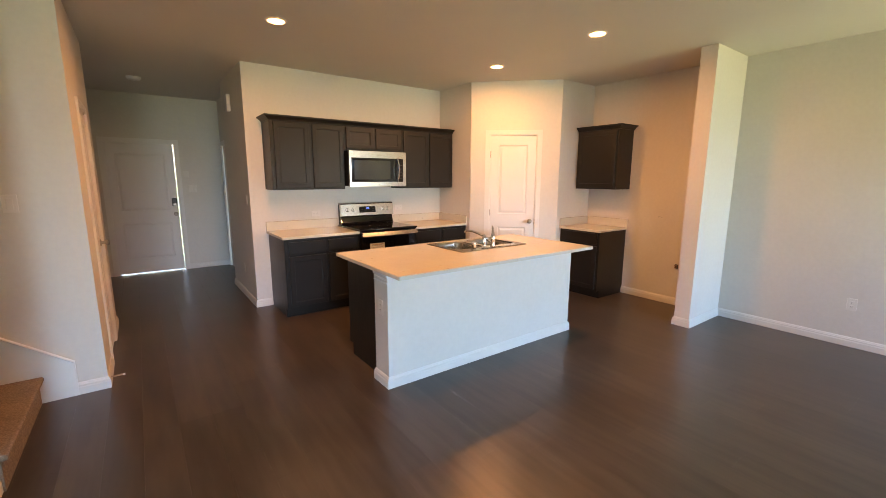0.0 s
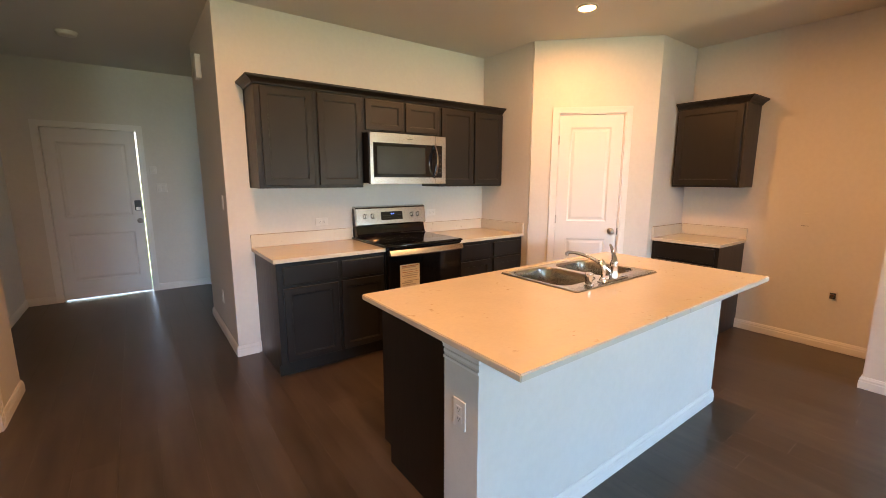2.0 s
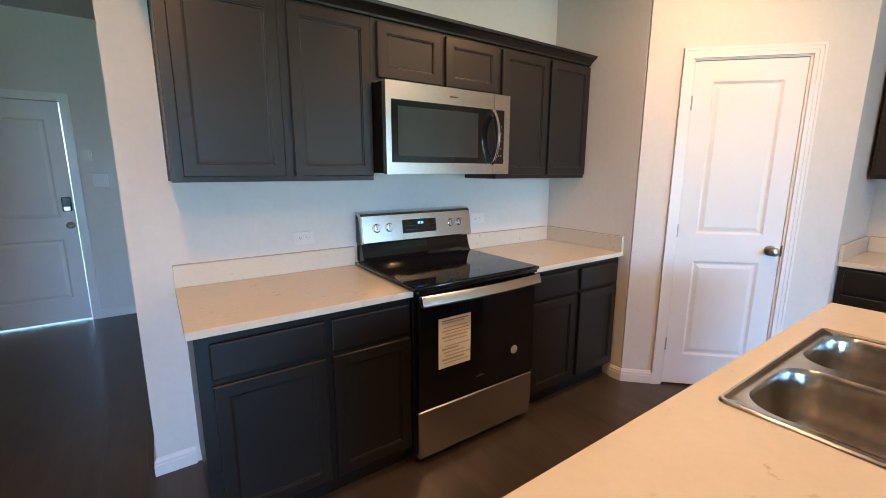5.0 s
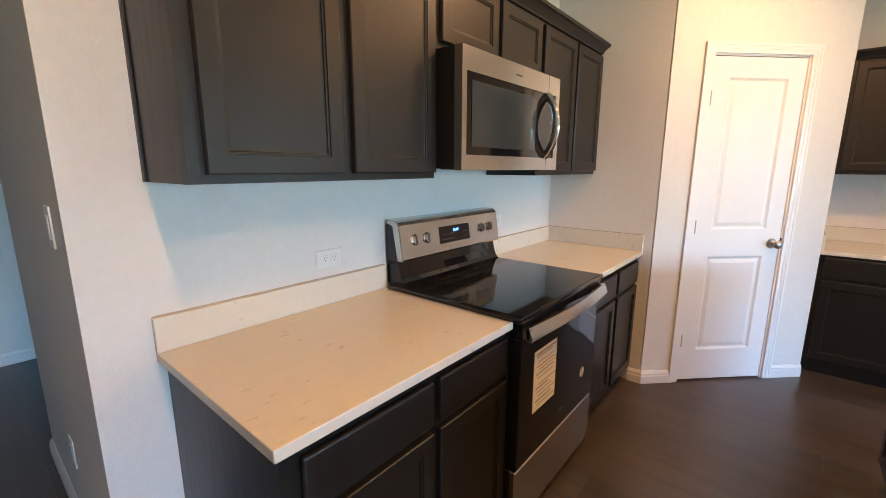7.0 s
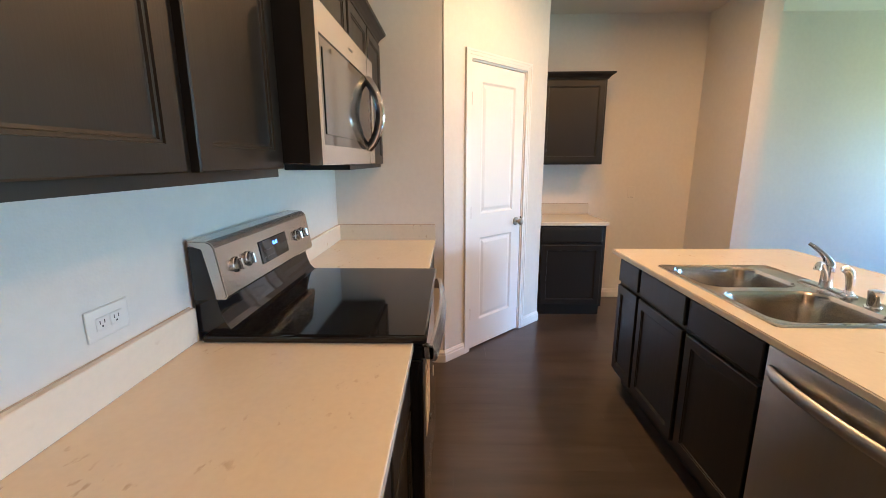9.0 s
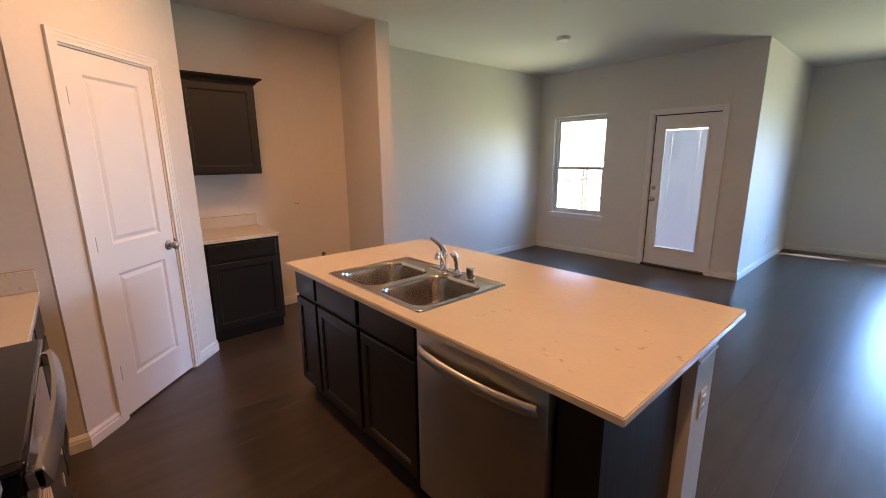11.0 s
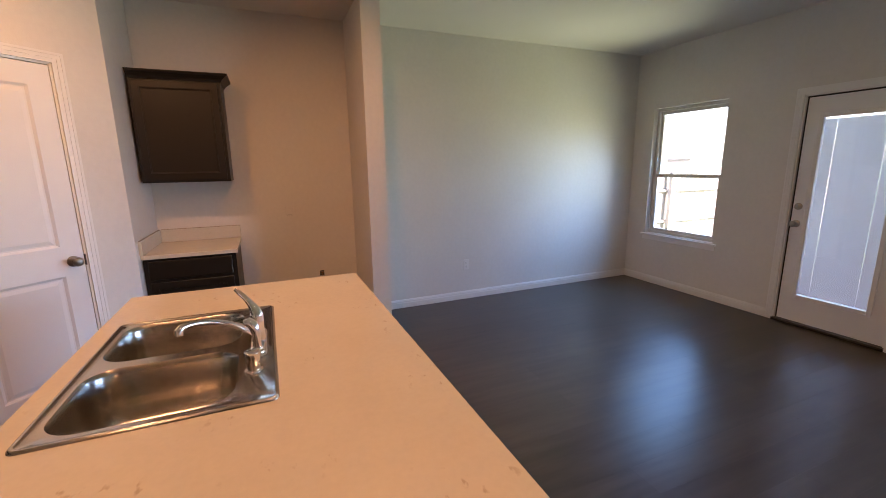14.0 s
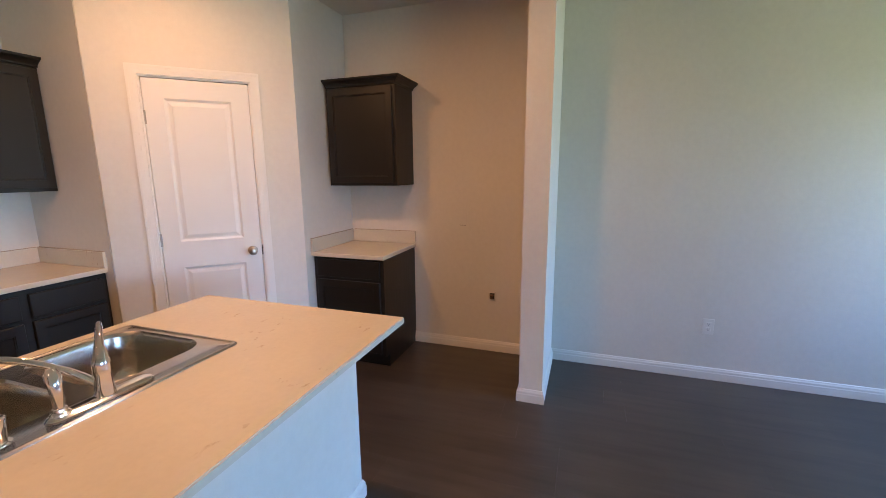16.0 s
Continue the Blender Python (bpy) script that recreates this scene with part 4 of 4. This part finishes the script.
def sink():
    c = thing("kitchen_sink", pose(SX0, SY0, ZT), "stainless steel double-bowl drop-in sink", "sink")
    W, D = SX1 - SX0, SY1 - SY0
    bowls = ((0.034, 0.386, 0.112, D - 0.034), (0.432, W - 0.034, 0.112, D - 0.034))
    b = BM()
    zr = 0.006

    def loop(pts, z):
        return [b.verts.new((x, y, z)) for x, y in pts]

    def join(a, q):
        for k in range(len(a)):
            j = (k + 1) % len(a)
            b.faces.new((a[k], a[j], q[j], q[k]))
    prev = loop(rounded(0, W, 0, D, 0.022), 0.0005)
    for ins, z in ((0.001, 0.0045), (0.004, 0.0072), (0.008, 0.0076), (0.012, 0.0062), (0.015, zr - 0.002)):
        o2 = loop(rounded(ins, W - ins, ins, D - ins, 0.022 - 0.4 * ins), z)
        join(prev, o2)
        prev = o2
    rims = []
    for q in bowls:
        rims.append(loop(rounded(q[0], q[1], q[2], q[3], 0.085), zr - 0.002))
    edges = []
    for lp in (o2, *rims):
        for k in range(len(lp)):
            edges.append(b.edges.get((lp[k], lp[(k + 1) % len(lp)])) or b.edges.new((lp[k], lp[(k + 1) % len(lp)])))
    bmesh.ops.triangle_fill(b, use_beauty=True, use_dissolve=False, edges=edges)
    for q, rim in zip(bowls, rims):
        prev = rim
        for ins, z, r in ((0.004, -0.003, 0.083), (0.007, -0.012, 0.082), (0.014, -0.11, 0.078), (0.022, -0.160, 0.074), (0.040, -0.178, 0.062), (0.07, -0.184, 0.045), (0.145, -0.187, 0.012)):
            nx = loop(rounded(q[0] + ins, q[1] - ins, q[2] + ins, q[3] - ins, r), z)
            join(prev, nx)
            prev = nx
        b.faces.new(prev)
    part("basin", b, SINKST, c, "brushed steel double basin", True)
    for q in bowls:
        b = BM()
        x, y = (q[0] + q[1]) / 2, (q[2] + q[3]) / 2
        lathe(b, (x, y, -0.1868), (0, 0, 1), [(0, 0.052), (0.003, 0.050), (0.002, 0.040), (0.0015, 0.0)])
        part("drain", b, CHROME, c, "chrome basket drain", True)
    return c


sink()


def faucet():
    c = thing("faucet", pose(2.763, 2.826, ZT + 0.0045), "chrome kitchen faucet with low arched spout, lever and side sprayer", "faucet")
    b = BM()
    lp = rounded(-0.135, 0.125, -0.026, 0.026, 0.0255)
    rings = []
    for ins, z in ((0, 0.0), (0.0, 0.005), (0.005, 0.010), (0.012, 0.012)):
        rings.append([b.verts.new((x * (1 - ins / 0.13), y * (1 - ins / 0.026), z)) for x, y in lp])
    for a, q in zip(rings, rings[1:]):
        for k in range(len(a)):
            b.faces.new((a[k], a[(k + 1) % len(a)], q[(k + 1) % len(a)], q[k]))
    b.faces.new(rings[-1])
    b.faces.new(rings[0][::-1])
    part("base_plate", b, CHROME, c, "", True)
    b = BM()
    lathe(b, (0, 0, 0.011), (0, 0, 1), [(0, 0.024), (0.006, 0.0235), (0.030, 0.0215), (0.060, 0.021), (0.066, 0.0225), (0.072, 0.021), (0.086, 0.022), (0.098, 0.020), (0.106, 0.014), (0.109, 0.0)])
    part("valve_body", b, CHROME, c, "", True)
    b = BM()
    n = 16
    pts = []
    for k in range(n + 1):
        s = k / n
        pts.append((-0.008 - 0.157 * s, 0.012 + 0.178 * s, 0.040 + 0.108 * math.sin(math.pi * 0.5 * s ** 0.9)))
    pts.append((-0.171, 0.197, 0.140))
    pts.append((-0.172, 0.198, 0.128))
    tube(b, pts, [0.0115] * 5 + [0.0095] * (n - 6) + [0.0095, 0.0105, 0.012, 0.012], 14)
    part("spout", b, CHROME, c, "low arched chrome spout", True)
    b = BM()
    tube(b, [(0.0, 0.0, 0.108), (0.004, 0.004, 0.122), (0.010, 0.014, 0.140), (0.022, 0.030, 0.160), (0.034, 0.046, 0.176), (0.044, 0.060, 0.188)], [0.019, 0.0165, 0.012, 0.0095, 0.009, 0.0065], 12)
    part("lever", b, CHROME, c, "chrome lever", True)
    b = BM()
    lathe(b, (-0.103, 0, 0.011), (0, 0, 1), [(0, 0.022), (0.005, 0.021), (0.009, 0.016), (0.016, 0.015), (0.018, 0.012), (0.018, 0.0)])
    tube(b, [(-0.103, 0.0, 0.026), (-0.103, 0.001, 0.060), (-0.102, 0.004, 0.085), (-0.100, 0.010, 0.103), (-0.098, 0.020, 0.112), (-0.096, 0.032, 0.109)], [0.0115, 0.0135, 0.0155, 0.0175, 0.016, 0.0125], 14)
    part("side_sprayer", b, CHROME, c, "chrome side sprayer with bent head", True)
    d = thing("soap_dispenser", pose(2.545, 2.838, ZT + 0.0045), "short chrome soap dispenser cap on the sink deck", "dispenser")
    b = BM()
    lathe(b, (0, 0, 0), (0, 0, 1), [(0, 0.027), (0.004, 0.026), (0.006, 0.019), (0.030, 0.020), (0.055, 0.023), (0.062, 0.022), (0.064, 0.018), (0.064, 0.0)])
    part("cap", b, CHROME, d, "", True)


faucet()


# ---- lamps and ceiling fixtures ----
def recessed_light(x, y, on, label):
    c = thing("recessed_light", pose(x, y, H), label, "ceiling light", "recessed ceiling lights")
    b = BM()
    n = 40
    rings = []
    for r, z in ((0.082, -0.0005), (0.081, -0.006), (0.066, -0.012), (0.060, -0.004)):
        rings.append([b.verts.new((r * math.cos(2 * math.pi * k / n), r * math.sin(2 * math.pi * k / n), z)) for k in range(n)])
    for a, q in zip(rings, rings[1:]):
        for k in range(n):
            b.faces.new((a[k], a[(k + 1) % n], q[(k + 1) % n], q[k]))
    part("trim_ring", b, PLASTIC, c, "", True)
    b = BM()
    b.faces.new([b.verts.new((0.0605 * math.cos(2 * math.pi * k / n), -0.0605 * math.sin(2 * math.pi * k / n), -0.0045)) for k in range(n)])
    part("lens", b, GLOW_LAMP if on else PLASTIC, c, "glowing warm lens" if on else "unlit lens")
    if on:
        d = bpy.data.lights.new("downlight", "AREA")
        d.shape, d.size, d.energy, d.color, d.spread = "DISK", 0.10, LAMP_WATTS, LAMP_COLOUR, radians(LAMP_SPREAD)
        new("downlight", d).matrix_world = pose(x, y, H - 0.0125)


for x, y in ((1.172, 3.712), (3.548, 3.668), (3.495, 2.355), (1.172, 2.40)):
    recessed_light(x, y, True, "round recessed ceiling light, lit warm white")


def smoke_detector(x, y, r=0.07):
    c = thing("smoke_detector", pose(x, y, H), "round white smoke detector under the ceiling", "smoke detector", "ceiling detectors")
    b = BM()
    lathe(b, (0, 0, 0), (0, 0, -1), [(0.0005, r), (0.008, r), (0.012, r * 0.93), (0.020, r * 0.93), (0.034, r * 0.80), (0.038, r * 0.55), (0.0385, 0)], 32)
    part("housing", b, PLASTIC, c, "", True)
    b = BM()
    lathe(b, (0, 0, -0.0385), (0, 0, -1), [(0, 0.016), (0.002, 0.015), (0.0021, 0)], 16)
    part("test_button", b, PLASTIC, c, "", True)


smoke_detector(3.854, 0.099, 0.075)
smoke_detector(1.505, -3.55)
smoke_detector(0.24, 6.79, 0.08)


# ---- plates, outlets, small fixtures ----
def plate(m, kind, label, name="wall_outlet", w=0.070, h=0.115):
    """A wall plate facing -y, centred at the pose."""
    c = thing(name, m, label, "outlet" if "outlet" in name else "switch")
    b = BM()
    box(b, -w / 2, w / 2, -0.006, -0.0005, -h / 2, h / 2, 0.003, 2)
    p = part("cover_plate", b, PLASTIC, c)
    if kind == "outlet":
        for s in (-1, 1):
            b = BM()
            cx, cz = (0, s * 0.0195) if h > w else (s * 0.0195, 0)
            box(b, cx - 0.0165, cx + 0.0165, -0.0078, -0.0055, cz - 0.0145, cz + 0.0145, 0.002)
            part("receptacle", b, PLASTIC, p)
            b = BM()
            for dx in (-0.006, 0.006):
                box(b, cx + dx - 0.001, cx + dx + 0.001, -0.0084, -0.0077, cz - 0.001, cz + 0.007)
            box(b, cx - 0.002, cx + 0.002, -0.0084, -0.0077, cz - 0.009, cz - 0.005)
            part("slot", b, DARKHOLE, p)
    else:
        gangs = max(1, round(w / 0.06) - (1 if w < 0.1 else 0))
        for k in range(gangs):
            b = BM()
            cx = (k - (gangs - 1) / 2) * 0.046
            box(b, cx - 0.0165, cx + 0.0165, -0.0085, -0.0055, -0.033, 0.033, 0.002)
            part("rocker", b, PLASTIC, p)
    return c


FY = lambda x, z, y=YK: pose(x, y, z)
FXm = lambda y, z, x=XR: pose(x, y, z, 0, 0, -90)
plate(FY(1.922, 1.083), "outlet", "white double outlet above the worktop", w=0.115, h=0.070)
plate(FY(3.113, 1.114), "outlet", "white double outlet above the worktop", w=0.115, h=0.070)
plate(FXm(2.649, 0.598, IX0), "outlet", "white double outlet on the island's end")
plate(FXm(5.77, 0.38, 1.17), "outlet", "white outlet low on the hall wall")
plate(FXm(5.34, 1.27, 1.17), "switch", "white rocker switch at the hall corner", "light_switch")
plate(pose(0.885, 8.08, 1.34), "switch", "white double switch beside the front door", "light_switch", w=0.116)
plate(pose(0.812, 8.08, 1.57), "switch", "small white panel beside the front door", "light_switch", w=0.075, h=0.10)
c = thing("blank_plate", FXm(2.577, 1.116), "blank cover plate painted like the fridge recess wall", "cover plate")
b = BM()
box(b, -0.036, 0.036, -0.004, -0.0005, -0.054, 0.054, 0.002)
part("cover_plate", b, WALL, c)
# dark strip that draws the shadow line along the plate's lower edge
b = BM()
box(b, -0.030, 0.022, -0.003, -0.0005, -0.0572, -0.0545)
part("gap", b, DARKHOLE, c, "dark strip for the shadow line under the plate")
plate(FXm(0.77, 0.395), "outlet", "white outlet low on the dining wall")
plate(FXm(-2.966, 0.34, 2.37), "outlet", "white outlet low on the living-room wall")
plate(pose(-0.518, 3.77, 1.36), "switch", "white rocker switch beside the stairs", "light_switch", w=0.076)

c = thing("door_chime", FXm(5.934, 2.43, 1.17), "white plastic door chime box high on the hall wall", "chime")
b = BM()
box(b, -0.06, 0.06, -0.045, -0.0005, -0.10, 0.10, 0.008, 2)
part("cover", b, PLASTIC, c, "", True)

c = thing("water_outlet_box", FXm(2.328, 0.48), "small white wall box with copper valve in the fridge recess", "valve box")
b = BM()
for q in ((-0.030, -0.020, -0.038, 0.034), (0.020, 0.030, -0.038, 0.034), (-0.020, 0.020, -0.038, -0.028), (-0.020, 0.020, 0.024, 0.034)):
    box(b, q[0], q[1], -0.008, -0.0005, q[2], q[3], 0.002)
part("box_frame", b, WALL, c)
# no hollow here: the recess's shade is the colour of a flat plate
b = BM()
box(b, -0.0195, 0.0195, -0.003, -0.0005, -0.0275, 0.0235)
part("recess", b, DARKHOLE, c, "flat dark plate for the shade inside the box")
b = BM()
cyl(b, (0, -0.003, -0.01), (0, -0.045, -0.01), 0.008, seg=12)
lathe(b, (0, -0.030, -0.01), (0, 0, 1), [(0, 0.007), (0.018, 0.007), (0.019, 0.016), (0.026, 0.016), (0.027, 0.0)], 14)
part("valve", b, BRASS, c, "copper shut-off valve", True)

c = thing("door_stop", pose(-0.165, 3.83, 0.055, 0, 0, 0), "spring door stop with white rubber tip on the baseboard", "door stop")
b = BM()
tube(b, [(0.014 + 0.07 * k / 90, 0.006 * math.cos(0.9 * k), 0.006 * math.sin(0.9 * k)) for k in range(91)], 0.0016, 6)
part("spring", b, NICKEL, c, "", True)
b = BM()
cyl(b, (0.083, 0, 0), (0.097, 0, 0), 0.0075, seg=14)
part("tip", b, RUBBER, c, "white rubber tip", True)

# ---- garden beyond the windows ----
b = BM()
v = [b.verts.new(p) for p in ((-400, -400, -0.30), (400, -400, -0.30), (400, 400, -0.30), (-400, 400, -0.30))]
b.faces.new(v)
structure("ground", b, LAWN, "green lawn", category="lawn")
b = BM()
box(b, 2.52, 5.4, -4.2, YB - 0.15, -0.295, -0.03, 0.01)
structure("patio", b, CONCRETE, "grey concrete patio slab", category="patio")

fe = thing("fence", pose(7.3, -6.0, -0.30, 0, 0, -90), "pale wooden garden fence with two rails and posts", "fence")
fb = bpy.data.meshes.new("fence_board")
b = BM()
box(b, -0.068, 0.068, -0.018, 0.0, 0.02, 1.66, 0.004)
b.to_mesh(fb)
b.free()
fb.materials.append(FENCE)
for k in range(-36, 44):
    o = new("fence_board", fb)
    o.parent = fe
    o.matrix_basis = pose(0.142 * k, 0, 0.004 * (k * 7 % 5))
# rails coloured darker than the boards: the shadow line under each is painted in
for z in (0.01, 0.585, 1.20):
    b = BM()
    box(b, -5.2, 6.3, -0.0785, -0.0185, z, z + 0.05, 0.003)
    part("rail", b, RAILSHADE, fe, "rail coloured dark for the shadow line under it")
for k in range(-3, 4):
    b = BM()
    box(b, 1.79 * k + 0.43, 1.79 * k + 0.52, -0.169, -0.0795, 0.0, 1.6, 0.004)
    part("post", b, FENCE, fe)

c = thing("neighbour_house", pose(148.0, -185.0, -0.30, 0, 0, 38), "distant pale house with grey roof behind the fence", "house")
b = BM()
box(b, -5, 5, -4, 4, 0, 2.9)
part("wall", b, BRICKOUT, c)
b = BM()
v = [b.verts.new(p) for p in ((-5.4, -4.4, 2.9), (5.4, -4.4, 2.9), (5.4, 4.4, 2.9), (-5.4, 4.4, 2.9), (-2, 0, 5.2), (2, 0, 5.2))]
for f in ((0, 1, 5, 4), (1, 2, 5), (2, 3, 4, 5), (3, 0, 4), (3, 2, 1, 0)):
    b.faces.new([v[k] for k in f])
part("roof", b, FARROOF, c)

# ---- floor planks ----
b = BM()
for q in ((-2.74, 2.51, YL - 0.14, YB - 0.14), (-2.74, 5.48, YB - 0.14, 3.89), (-0.65, 5.48, 3.89, YK + 0.12), (-0.65, 1.47, YK + 0.12, 8.22)):
    box(b, *q, -0.15, -0.006)
box(b, -3.94, -2.74, 2.64, 3.89, -0.15, -0.006)
floor = structure("floor", b, SUBFLOOR, "dark grey-brown vinyl plank floor", category="floor")
PW, PLEN = 0.182, 1.22
random.seed(11)
meshes = {}


def plank_mesh(w, length):
    key = (round(w, 3), round(length, 2))
    if key not in meshes:
        me = bpy.data.meshes.new("plank")
        b = BM()
        g = 0.00015
        x, y = w / 2 - g, length / 2 - g
        lo = [b.verts.new(p) for p in ((-x, -y, -0.0058), (x, -y, -0.0058), (x, y, -0.0058), (-x, y, -0.0058))]
        q = 0.00005
        up = [b.verts.new(p) for p in ((-x + q, -y + q, 0), (x - q, -y + q, 0), (x - q, y - q, 0), (-x + q, y - q, 0))]
        for k in range(4):
            b.faces.new((lo[k], lo[(k + 1) % 4], up[(k + 1) % 4], up[k]))
        b.faces.new(up)
        b.to_mesh(me)
        b.free()
        me.materials.append(PLANK)
        meshes[key] = me
    return meshes[key]


rest = []
x = -2.70
while x < 5.46:
    y = YL - 0.1 - round(random.random(), 1) * PLEN
    while y < 8.2:
        xm = x + PW / 2
        y0 = max(y, YB - 0.1 if xm > 2.42 else YL - 0.1)
        y1 = min(y + PLEN, YK + 0.08 if xm > 1.42 else 3.85 if xm < -0.62 else 8.2)
        if y1 - y0 > 0.05:
            if x > -0.75 and y1 > -2.6 and y0 < 5.6:
                o = new("plank", plank_mesh(PW, y1 - y0))
                o.parent = floor
                o.location = (xm, (y0 + y1) / 2, 0)
            else:
                rest.append((x, y0, y1))
        y += PLEN
    x += PW
vs, fs = [], []
for x, y0, y1 in rest:
    k = len(vs)
    vs += [(x + 0.0003, y0 + 0.0003, 0), (x + PW - 0.0003, y0 + 0.0003, 0), (x + PW - 0.0003, y1 - 0.0003, 0), (x + 0.0003, y1 - 0.0003, 0)]
    fs.append((k, k + 1, k + 2, k + 3))
me = bpy.data.meshes.new("far_planks")
me.from_pydata(vs, [], fs)
me.materials.append(PLANK)
o = new("far_planks", me)
o.parent = floor
tagged(o, "dark vinyl planks farther off", kind="stuff")
